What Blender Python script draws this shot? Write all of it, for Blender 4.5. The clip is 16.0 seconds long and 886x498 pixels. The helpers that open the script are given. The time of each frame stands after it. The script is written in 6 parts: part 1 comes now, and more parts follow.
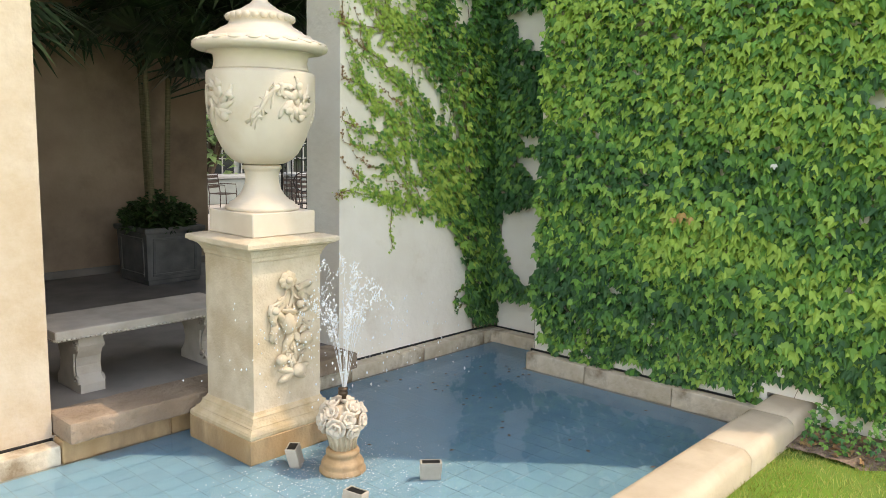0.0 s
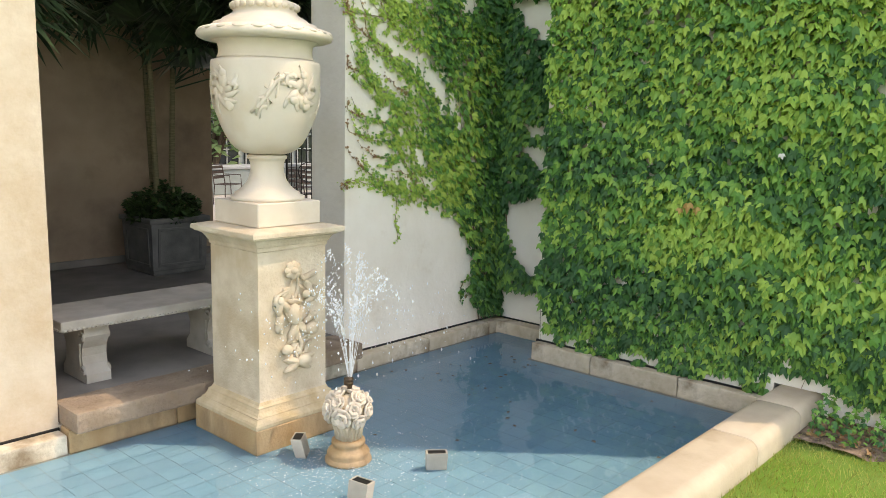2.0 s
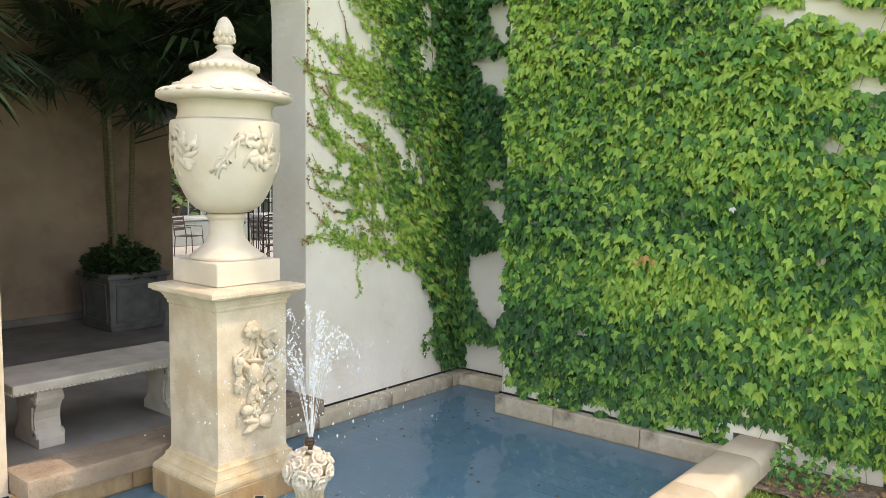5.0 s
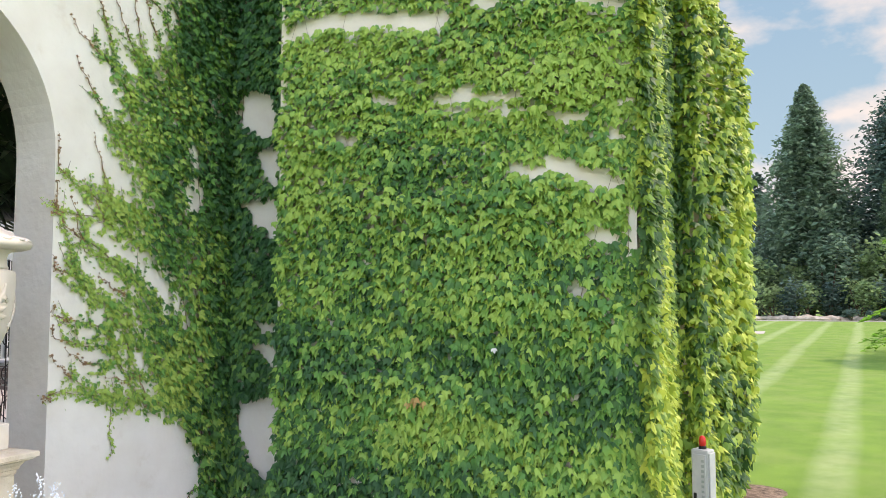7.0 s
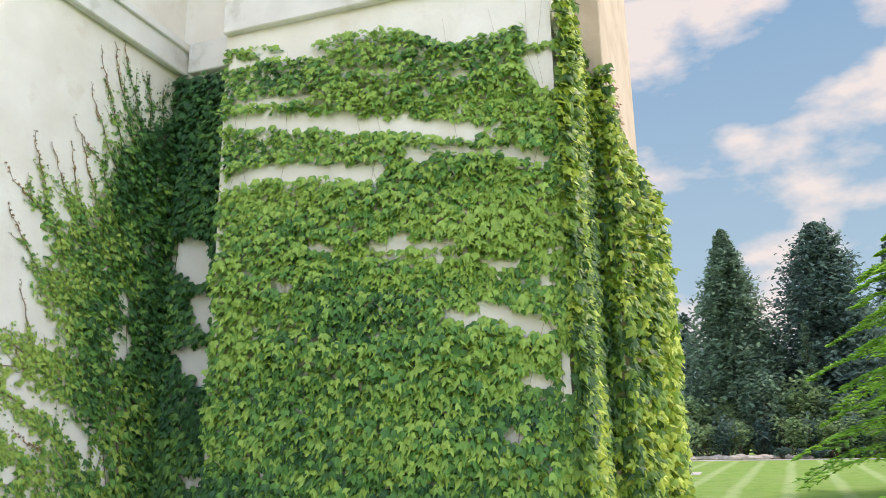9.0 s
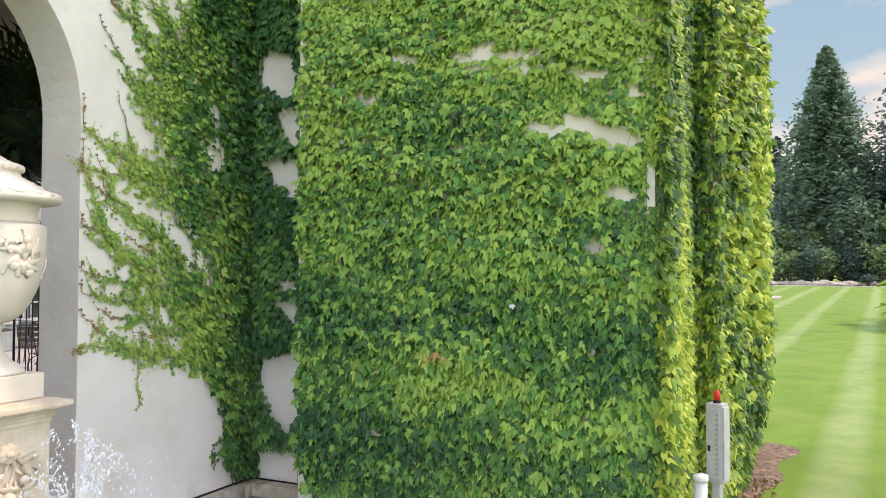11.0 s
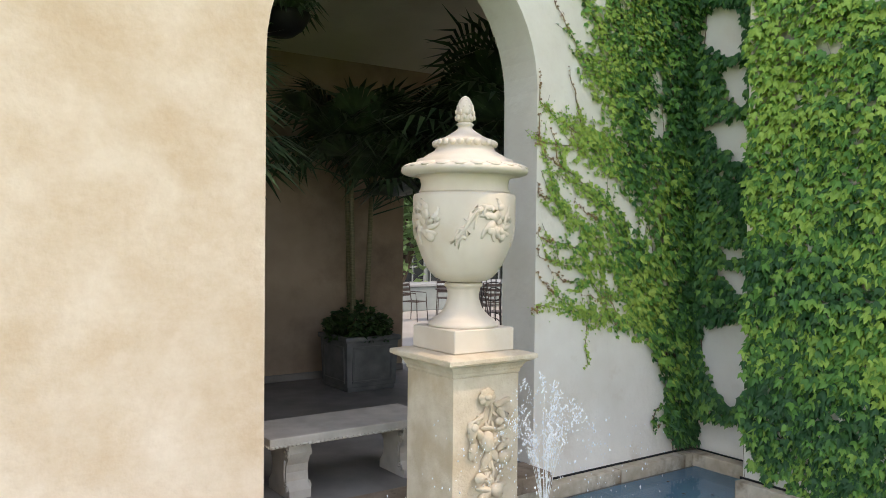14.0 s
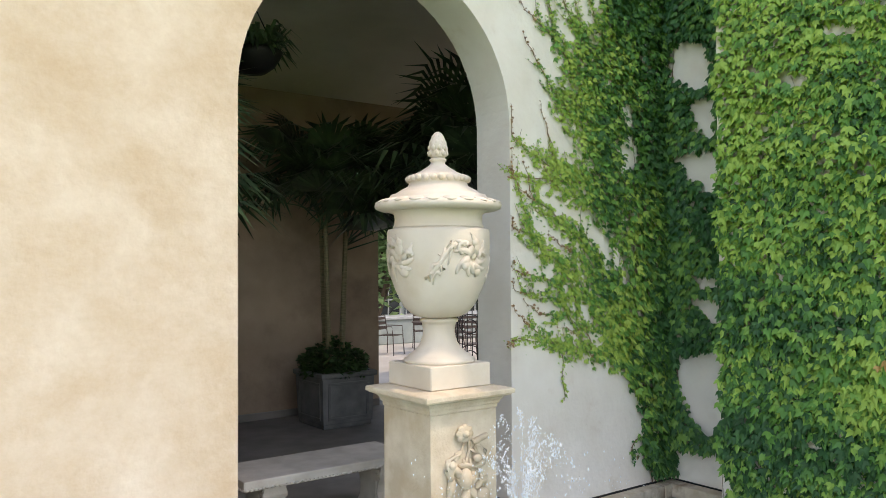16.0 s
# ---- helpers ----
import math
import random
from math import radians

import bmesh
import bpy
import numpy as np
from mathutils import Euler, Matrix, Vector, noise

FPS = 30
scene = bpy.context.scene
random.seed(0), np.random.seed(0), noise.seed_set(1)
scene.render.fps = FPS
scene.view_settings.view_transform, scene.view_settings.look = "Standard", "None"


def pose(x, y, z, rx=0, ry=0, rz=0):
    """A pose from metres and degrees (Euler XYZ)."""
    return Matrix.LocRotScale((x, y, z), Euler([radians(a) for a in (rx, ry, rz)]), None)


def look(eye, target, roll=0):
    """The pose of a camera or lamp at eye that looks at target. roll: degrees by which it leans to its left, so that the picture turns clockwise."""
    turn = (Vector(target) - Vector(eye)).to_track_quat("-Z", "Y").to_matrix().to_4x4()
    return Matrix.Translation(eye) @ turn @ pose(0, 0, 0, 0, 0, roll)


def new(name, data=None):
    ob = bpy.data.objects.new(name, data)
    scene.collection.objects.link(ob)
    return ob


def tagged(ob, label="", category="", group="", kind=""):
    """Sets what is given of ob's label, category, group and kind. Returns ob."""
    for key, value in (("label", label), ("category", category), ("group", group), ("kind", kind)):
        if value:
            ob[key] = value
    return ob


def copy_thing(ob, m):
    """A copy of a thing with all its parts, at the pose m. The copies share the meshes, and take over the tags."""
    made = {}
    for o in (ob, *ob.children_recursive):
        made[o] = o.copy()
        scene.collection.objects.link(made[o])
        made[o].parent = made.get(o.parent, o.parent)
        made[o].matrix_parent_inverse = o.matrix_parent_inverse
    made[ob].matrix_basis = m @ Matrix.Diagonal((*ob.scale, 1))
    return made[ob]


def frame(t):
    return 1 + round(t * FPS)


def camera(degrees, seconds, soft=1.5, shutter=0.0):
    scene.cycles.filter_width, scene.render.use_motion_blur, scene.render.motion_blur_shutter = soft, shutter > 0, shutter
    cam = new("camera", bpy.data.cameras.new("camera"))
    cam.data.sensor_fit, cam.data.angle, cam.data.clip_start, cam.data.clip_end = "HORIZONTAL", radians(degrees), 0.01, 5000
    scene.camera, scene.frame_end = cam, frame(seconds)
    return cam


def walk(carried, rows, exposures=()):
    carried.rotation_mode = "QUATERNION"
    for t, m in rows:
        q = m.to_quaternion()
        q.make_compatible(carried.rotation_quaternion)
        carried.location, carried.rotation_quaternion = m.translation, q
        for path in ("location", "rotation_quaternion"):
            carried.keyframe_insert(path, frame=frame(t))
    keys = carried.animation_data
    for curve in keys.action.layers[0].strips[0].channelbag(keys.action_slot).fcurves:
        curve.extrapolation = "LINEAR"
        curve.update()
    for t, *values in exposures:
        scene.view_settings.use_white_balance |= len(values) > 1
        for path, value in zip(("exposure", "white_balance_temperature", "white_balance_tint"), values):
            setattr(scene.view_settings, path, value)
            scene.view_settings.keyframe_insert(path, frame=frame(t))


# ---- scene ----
# camera and its way
cam = camera(58.76, 16.0, soft=0.5)
PATH = [
    (0, -6.358, -4.993, 2.107, 81.694, -1.325, -47.990),
    (0.5, -6.359, -4.989, 2.101, 81.539, -1.301, -47.998),
    (1, -6.357, -4.983, 2.101, 81.337, -1.267, -47.890),
    (1.5, -6.350, -4.979, 2.101, 81.131, -1.295, -47.752),
    (2, -6.351, -4.976, 2.100, 81.015, -1.282, -47.671),
    (2.5, -6.359, -4.972, 2.097, 80.910, -1.349, -47.630),
    (3, -6.363, -4.966, 2.093, 80.817, -1.321, -47.600),
    (3.62, -6.362, -4.965, 2.100, 81.041, -1.316, -47.518),
    (4.25, -6.358, -4.989, 2.132, 82.151, -1.193, -47.925),
    (4.88, -6.351, -5.014, 2.167, 83.957, -0.984, -49.646),
    (5.5, -6.335, -5.013, 2.190, 86.367, -0.640, -53.529),
    (6, -6.281, -5.044, 2.216, 88.788, -0.470, -57.800),
    (6.5, -6.260, -5.076, 2.248, 91.322, -0.118, -62.221),
    (7, -6.254, -5.093, 2.273, 94.083, -0.008, -65.806),
    (7.5, -6.265, -5.107, 2.291, 97.518, 0.179, -67.945),
    (8, -6.279, -5.120, 2.309, 101.581, 0.379, -68.849),
    (8.2, -6.285, -5.125, 2.316, 103.067, 0.441, -69.011),
    (8.62, -6.292, -5.112, 2.307, 104.279, 0.758, -70.028),
    (9.25, -6.306, -5.102, 2.301, 103.944, 1.270, -70.831),
    (9.88, -6.321, -5.090, 2.286, 101.180, 1.385, -70.493),
    (10.3, -6.329, -5.087, 2.278, 98.902, 0.518, -68.729),
    (10.5, -6.335, -5.095, 2.261, 96.632, 0.433, -68.029),
    (11, -6.335, -5.097, 2.213, 91.520, -0.186, -64.707),
    (11.5, -6.341, -5.079, 2.178, 87.647, -0.675, -58.347),
    (12, -6.402, -5.001, 2.148, 85.233, -0.969, -49.717),
    (12.5, -6.430, -4.942, 2.127, 84.022, -1.091, -41.782),
    (13, -6.443, -4.917, 2.126, 84.424, -1.116, -37.274),
    (13.5, -6.451, -4.916, 2.154, 86.590, -0.950, -35.347),
    (14, -6.454, -4.920, 2.190, 89.085, -0.582, -34.920),
    (14.5, -6.447, -4.915, 2.215, 90.864, -0.321, -35.190),
    (15, -6.437, -4.909, 2.216, 91.702, 0.007, -35.692),
    (15.5, -6.436, -4.910, 2.213, 91.773, 0.288, -36.221),
    (16, -6.439, -4.912, 2.217, 91.366, 0.352, -36.687),
]
walk(cam, [(t, pose(x, y, z, rx, ry, rz)) for t, x, y, z, rx, ry, rz in PATH], [(0, 1.02, 8650, 14), (3, 1.00, 8650, 14), (5.5, 1.15, 8450, 15), (6.5, 1.18, 7950, 20), (8, 1.04, 7450, 22), (10.5, 1.03, 7500, 22), (11, 1.10, 7850, 21), (12, 1.12, 8000, 16), (13, 0.70, 8050, 16), (13.5, 0.72, 7950, 16), (14.5, 0.83, 7850, 16), (16, 0.86, 7850, 16)])

# ---- light: a clear day, sun high over the garden side ----
SUN_EL, SUN_AZ = radians(56), radians(139.5)          # azimuth from +y towards +x
SUN_POWER, SKY_POWER = 1.24, 0.262
world = bpy.data.worlds.new("sky")
scene.world = world
world.use_nodes = True
wn, wl = world.node_tree.nodes, world.node_tree.links
wbg = wn["Background"]
sky = wn.new("ShaderNodeTexSky")
sky.sky_type, sky.sun_disc = "NISHITA", False
sky.sun_elevation, sky.sun_rotation = SUN_EL, SUN_AZ
sky.air_density, sky.dust_density = 1.0, 0.6
wtc = wn.new("ShaderNodeTexCoord")
wmap = wn.new("ShaderNodeMapping")
wmap.inputs["Scale"].default_value = (1.6, 1.6, 4.2)
wmap.inputs["Location"].default_value = (0.35, 0.1, 0.0)
wno = wn.new("ShaderNodeTexNoise")
wno.inputs["Scale"].default_value, wno.inputs["Detail"].default_value, wno.inputs["Roughness"].default_value = 2.3, 8, 0.55
wra = wn.new("ShaderNodeValToRGB")
wra.color_ramp.elements[0].position, wra.color_ramp.elements[1].position = 0.5, 0.66
wra.color_ramp.elements[0].color, wra.color_ramp.elements[1].color = (0, 0, 0, 1), (0.85, 0.85, 0.85, 1)
wmx = wn.new("ShaderNodeMixRGB")
wmx.inputs[2].default_value = (6.6, 6.7, 6.9, 1)
wl.new(wtc.outputs["Generated"], wmap.inputs[0])
wl.new(wmap.outputs[0], wno.inputs["Vector"])
wl.new(wno.outputs[0], wra.inputs[0])
wl.new(wra.outputs[0], wmx.inputs[0])
wl.new(sky.outputs[0], wmx.inputs[1])
wl.new(wmx.outputs[0], wbg.inputs[0])
wbg.inputs[1].default_value = SKY_POWER
sun = new("sun", bpy.data.lights.new("sun", "SUN"))
sun.data.energy, sun.data.angle, sun.data.color = SUN_POWER, radians(0.6), (1.0, 0.91, 0.78)
sdir = Vector((math.sin(SUN_AZ) * math.cos(SUN_EL), math.cos(SUN_AZ) * math.cos(SUN_EL), math.sin(SUN_EL)))
sun.matrix_world = look(sdir * 30, (0, 0, 0))


# ---- materials ----
def mat(name, a, b, rough=0.8, scale=6.0, detail=6.0, bump=0.15, bscale=60.0, metal=0.0, c=None, cscale=1.2, cmin=0.5, cmax=0.7,
        stretch=(1, 1, 1), vary=0.0, island=0.0, transl=0.0, spec=0.3, bdist=0.01):
    """Two tones by noise, a third as wear or stain, fine relief; vary: brightness by object, island: by loose piece."""
    m = bpy.data.materials.new(name)
    m.use_nodes = True
    n, l = m.node_tree.nodes, m.node_tree.links
    bs = n["Principled BSDF"]
    tc = n.new("ShaderNodeTexCoord")
    mp = n.new("ShaderNodeMapping")
    mp.inputs["Scale"].default_value = stretch
    l.new(tc.outputs["Object"], mp.inputs[0])
    no = n.new("ShaderNodeTexNoise")
    no.inputs["Scale"].default_value, no.inputs["Detail"].default_value = scale, detail
    l.new(mp.outputs[0], no.inputs["Vector"])
    r = n.new("ShaderNodeValToRGB")
    r.color_ramp.elements[0].position, r.color_ramp.elements[1].position = 0.35, 0.65
    r.color_ramp.elements[0].color, r.color_ramp.elements[1].color = (*a, 1), (*b, 1)
    l.new(no.outputs[0], r.inputs[0])
    col = r.outputs[0]
    if c:
        n2 = n.new("ShaderNodeTexNoise")
        n2.inputs["Scale"].default_value, n2.inputs["Detail"].default_value, n2.inputs["Roughness"].default_value = cscale, 8, 0.6
        l.new(mp.outputs[0], n2.inputs["Vector"])
        r2 = n.new("ShaderNodeMapRange")
        r2.inputs[1].default_value, r2.inputs[2].default_value = cmin, cmax
        l.new(n2.outputs[0], r2.inputs[0])
        mx = n.new("ShaderNodeMixRGB")
        mx.inputs[2].default_value = (*c, 1)
        l.new(r2.outputs[0], mx.inputs[0])
        l.new(col, mx.inputs[1])
        col = mx.outputs[0]
    for amount, node, out in ((vary, "ShaderNodeObjectInfo", "Random"), (island, "ShaderNodeNewGeometry", "Random Per Island")):
        if amount:
            o = n.new(node)
            mr = n.new("ShaderNodeMapRange")
            mr.inputs[3].default_value, mr.inputs[4].default_value = 1 - amount, 1 + amount
            l.new(o.outputs[out], mr.inputs[0])
            hs = n.new("ShaderNodeHueSaturation")
            l.new(mr.outputs[0], hs.inputs["Value"])
            l.new(col, hs.inputs["Color"])
            col = hs.outputs[0]
    l.new(col, bs.inputs["Base Color"])
    bs.inputs["Roughness"].default_value, bs.inputs["Metallic"].default_value = rough, metal
    bs.inputs["Specular IOR Level"].default_value = spec
    if bump:
        nb = n.new("ShaderNodeTexNoise")
        nb.inputs["Scale"].default_value, nb.inputs["Detail"].default_value = bscale, 5
        l.new(tc.outputs["Object"], nb.inputs["Vector"])
        bu = n.new("ShaderNodeBump")
        bu.inputs["Strength"].default_value, bu.inputs["Distance"].default_value = bump, bdist
        l.new(nb.outputs[0], bu.inputs["Height"])
        l.new(bu.outputs[0], bs.inputs["Normal"])
    if transl:
        tr = n.new("ShaderNodeBsdfTranslucent")
        l.new(col, tr.inputs[0])
        ms = n.new("ShaderNodeMixShader")
        ms.inputs[0].default_value = transl
        l.new(bs.outputs[0], ms.inputs[1])
        l.new(tr.outputs[0], ms.inputs[2])
        l.new(ms.outputs[0], n["Material Output"].inputs[0])
    return m


def plain(name, colour, rough=0.5, metal=0.0):
    return mat(name, [v * 0.88 for v in colour], colour, rough, 14, 4, 0.05, 120, metal)


M_PLASTER = mat("cream_plaster", (0.77, 0.71, 0.62), (0.85, 0.80, 0.72), 0.9, 2.0, 10, 0.5, 16, c=(0.64, 0.54, 0.42), cscale=3.2, cmin=0.58, cmax=0.86, bdist=0.012)


def tan_wash(m, axis, lo, hi, colour, amount):
    """A tan wash over one end of a wall, broken up by noise."""
    n, l = m.node_tree.nodes, m.node_tree.links
    bs = n["Principled BSDF"]
    col = bs.inputs["Base Color"].links[0].from_socket
    tc = n.new("ShaderNodeTexCoord")
    sp = n.new("ShaderNodeSeparateXYZ")
    l.new(tc.outputs["Object"], sp.inputs[0])
    mr = n.new("ShaderNodeMapRange")
    mr.inputs[1].default_value, mr.inputs[2].default_value, mr.inputs[3].default_value, mr.inputs[4].default_value = lo, hi, 0, amount
    l.new(sp.outputs[axis], mr.inputs[0])
    no = n.new("ShaderNodeTexNoise")
    no.inputs["Scale"].default_value, no.inputs["Detail"].default_value, no.inputs["Roughness"].default_value = 1.9, 12, 0.70
    mp = n.new("ShaderNodeMapping")
    mp.inputs["Scale"].default_value = (1, 1, 1.15)
    l.new(tc.outputs["Object"], mp.inputs[0])
    l.new(mp.outputs[0], no.inputs["Vector"])
    k = n.new("ShaderNodeMapRange")
    k.inputs[1].default_value, k.inputs[2].default_value, k.inputs[3].default_value = 0.36, 0.66, 0.58
    l.new(no.outputs[0], k.inputs[0])
    mu = n.new("ShaderNodeMath")
    mu.operation = "MULTIPLY"
    l.new(mr.outputs[0], mu.inputs[0])
    l.new(k.outputs[0], mu.inputs[1])
    mx = n.new("ShaderNodeMixRGB")
    mx.inputs[2].default_value = (*colour, 1)
    l.new(mu.outputs[0], mx.inputs[0])
    l.new(col, mx.inputs[1])
    l.new(mx.outputs[0], bs.inputs["Base Color"])


tan_wash(M_PLASTER, 0, -2.6, -4.4, (0.50, 0.385, 0.265), 1.0)
# cream plaster made paler to stand in for light missing in the recess
M_PALEWALL = mat("brightened_cream_plaster", (0.82, 0.77, 0.69), (0.88, 0.84, 0.77), 0.9, 2.0, 9, 0.4, 16, c=(0.76, 0.69, 0.59), cscale=2.6, cmin=0.55, cmax=0.8, bdist=0.01)
# the loggia's plaster, with its indoor shade put into a darker base colour
M_INPLASTER = mat("shade_darkened_tan_plaster", (0.33, 0.245, 0.175), (0.43, 0.33, 0.24), 0.9, 1.5, 9, 0.3, 22, c=(0.17, 0.12, 0.09), cscale=0.8, cmin=0.5, cmax=0.75)
M_PIER = mat("tan_garden_plaster", (0.50, 0.39, 0.29), (0.60, 0.48, 0.37), 0.9, 1.6, 9, 0.4, 18, c=(0.42, 0.32, 0.23), cscale=1.4, cmin=0.5, cmax=0.75, bdist=0.01)
M_CEIL = mat("ceiling_plaster", (0.66, 0.60, 0.52), (0.76, 0.70, 0.62), 0.9, 1.2, 6, 0.15, 20)
M_STONE = mat("carved_limestone", (0.52, 0.425, 0.305), (0.66, 0.57, 0.445), 0.85, 6, 10, 0.8, 55, c=(0.50, 0.38, 0.24), cscale=2.6, cmin=0.52, cmax=0.8, bdist=0.006)
M_STONELOW = mat("stained_limestone", (0.50, 0.38, 0.23), (0.68, 0.56, 0.39), 0.8, 5, 10, 0.8, 50, c=(0.40, 0.26, 0.12), cscale=3.2, cmin=0.5, cmax=0.75, stretch=(1, 1, 0.4), bdist=0.006)
M_URN = mat("urn_limestone", (0.60, 0.52, 0.43), (0.69, 0.615, 0.525), 0.8, 3, 8, 0.25, 110, c=(0.58, 0.47, 0.33), cscale=2.5, cmin=0.55, cmax=0.85, bdist=0.003)
M_WETSTONE = mat("wet_stained_stone", (0.43, 0.27, 0.135), (0.56, 0.40, 0.24), 0.45, 4, 9, 0.4, 50, c=(0.25, 0.155, 0.085), cscale=3.6, cmin=0.46, cmax=0.72, stretch=(1, 1, 0.35))
M_KERB = mat("weathered_kerb_stone", (0.50, 0.41, 0.29), (0.72, 0.63, 0.50), 0.85, 4.5, 10, 0.7, 40, c=(0.27, 0.20, 0.13), cscale=3.4, cmin=0.49, cmax=0.70, vary=0.10, bdist=0.008)
M_RIM = mat("rounded_rim_stone", (0.49, 0.395, 0.29), (0.61, 0.515, 0.395), 0.8, 3, 9, 0.5, 45, c=(0.40, 0.31, 0.21), cscale=1.8, cmin=0.58, cmax=0.85, vary=0.08, bdist=0.005)
M_STEP = mat("rough_step_stone", (0.25, 0.185, 0.130), (0.41, 0.315, 0.235), 0.9, 6, 10, 1.0, 26, c=(0.19, 0.135, 0.10), cscale=3.0, cmin=0.48, cmax=0.72, bdist=0.018)
M_BENCH = mat("grey_cast_stone", (0.38, 0.345, 0.30), (0.49, 0.45, 0.395), 0.85, 5, 8, 0.3, 70, c=(0.42, 0.40, 0.36), cscale=2, bdist=0.005)
M_TILE = mat("pale_blue_pool_tile", (0.160, 0.320, 0.425), (0.205, 0.365, 0.465), 0.45, 3, 6, 0.1, 40, c=(0.130, 0.285, 0.400), cscale=1.1, vary=0.05, island=0.05)
M_GROUT = mat("brown_tile_joint", (0.235, 0.250, 0.235), (0.290, 0.285, 0.255), 0.9, 8, 5, 0.1, 60)
M_TRIM = mat("pale_trim_stone", (0.72, 0.69, 0.64), (0.80, 0.77, 0.73), 0.85, 3, 7, 0.2, 40, c=(0.45, 0.42, 0.36), cscale=2.5, cmin=0.58, cmax=0.8)
# grey of the loggia floor, lowered so the colour holds some of its shade
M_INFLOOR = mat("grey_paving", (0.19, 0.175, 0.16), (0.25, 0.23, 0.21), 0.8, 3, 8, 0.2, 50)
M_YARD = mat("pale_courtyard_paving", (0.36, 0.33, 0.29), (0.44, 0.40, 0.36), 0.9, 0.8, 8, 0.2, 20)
M_SOIL = mat("dark_mulch", (0.12, 0.085, 0.062), (0.31, 0.225, 0.165), 1.0, 14, 9, 1.0, 40, c=(0.40, 0.29, 0.21), cscale=9, cmin=0.58, cmax=0.7, bdist=0.03)
M_IRON = plain("black_iron", (0.02, 0.02, 0.02), 0.5, 0.6)
M_DARK = plain("dark_void", (0.012, 0.012, 0.012), 0.6)
M_LEAD = mat("grey_planter", (0.13, 0.135, 0.13), (0.19, 0.195, 0.19), 0.75, 6, 7, 0.2, 60, c=(0.25, 0.24, 0.21), cscale=3, cmin=0.58, cmax=0.8)
M_BRONZE = plain("bronze_pipe", (0.10, 0.07, 0.05), 0.4, 0.7)
M_FIXTURE = plain("beige_fixture", (0.52, 0.46, 0.38), 0.5)
M_GREYBOX = plain("grey_enamel", (0.42, 0.43, 0.42), 0.5)
M_WHITEPIPE = plain("white_plastic", (0.62, 0.62, 0.59), 0.4)
M_RED = plain("red_plastic", (0.6, 0.03, 0.02), 0.35)
M_ORANGE = mat("withered_leaf", (0.36, 0.22, 0.08), (0.45, 0.32, 0.11), 0.6, 20, 4, 0.0)
M_SHOOT = mat("young_shoot_leaf", (0.20, 0.10, 0.055), (0.34, 0.22, 0.09), 0.6, 20, 4, 0.0, island=0.3)
M_STEM = mat("vine_stem", (0.14, 0.085, 0.055), (0.24, 0.16, 0.11), 0.8, 30, 4, 0.2, 80)
M_CANE = mat("palm_cane", (0.16, 0.15, 0.08), (0.26, 0.22, 0.13), 0.7, 10, 5, 0.2, 60, stretch=(1, 1, 6))
M_PALM = mat("palm_leaf", (0.035, 0.075, 0.038), (0.085, 0.145, 0.068), 0.35, 5, 4, 0.0, island=0.3, transl=0.25, spec=0.5)
M_HERB = mat("planter_foliage", (0.030, 0.070, 0.022), (0.055, 0.11, 0.035), 0.5, 6, 4, 0.0, island=0.35, transl=0.3)
M_BARK = mat("bark", (0.08, 0.055, 0.04), (0.14, 0.10, 0.075), 0.95, 6, 6, 0.6, 12, stretch=(1, 1, 0.2))
# distance haze is put into both conifer colours as a paler blue-green
M_CONIFER = mat("dawn_redwood_foliage", (0.130, 0.215, 0.150), (0.200, 0.300, 0.200), 0.9, 0.6, 4, 0.0, island=0.35, transl=0.55, spec=0.05)
M_SPRUCE = mat("dark_spruce_foliage", (0.085, 0.150, 0.130), (0.140, 0.215, 0.175), 0.9, 0.6, 4, 0.0, island=0.35, transl=0.50, spec=0.05)
M_SHRUB = mat("shrub_foliage", (0.200, 0.310, 0.145), (0.310, 0.420, 0.205), 0.9, 0.4, 4, 0.0, island=0.35, transl=0.6, spec=0.05)
M_YOUNG = mat("feathery_foliage", (0.17, 0.36, 0.050), (0.27, 0.50, 0.075), 0.8, 0.8, 4, 0.0, island=0.3, transl=0.5)
M_ROCK = mat("bed_rock", (0.30, 0.25, 0.20), (0.45, 0.39, 0.32), 0.9, 1.5, 8, 0.5, 6)
M_CHAIR = plain("brown_painted_metal", (0.07, 0.05, 0.045), 0.5, 0.3)
M_FRAMEW = plain("grey_painted_wood", (0.36, 0.37, 0.37), 0.6)
M_GREYSTONE = mat("grey_green_panel", (0.24, 0.27, 0.26), (0.30, 0.33, 0.31), 0.8, 3, 5, 0.1, 40)


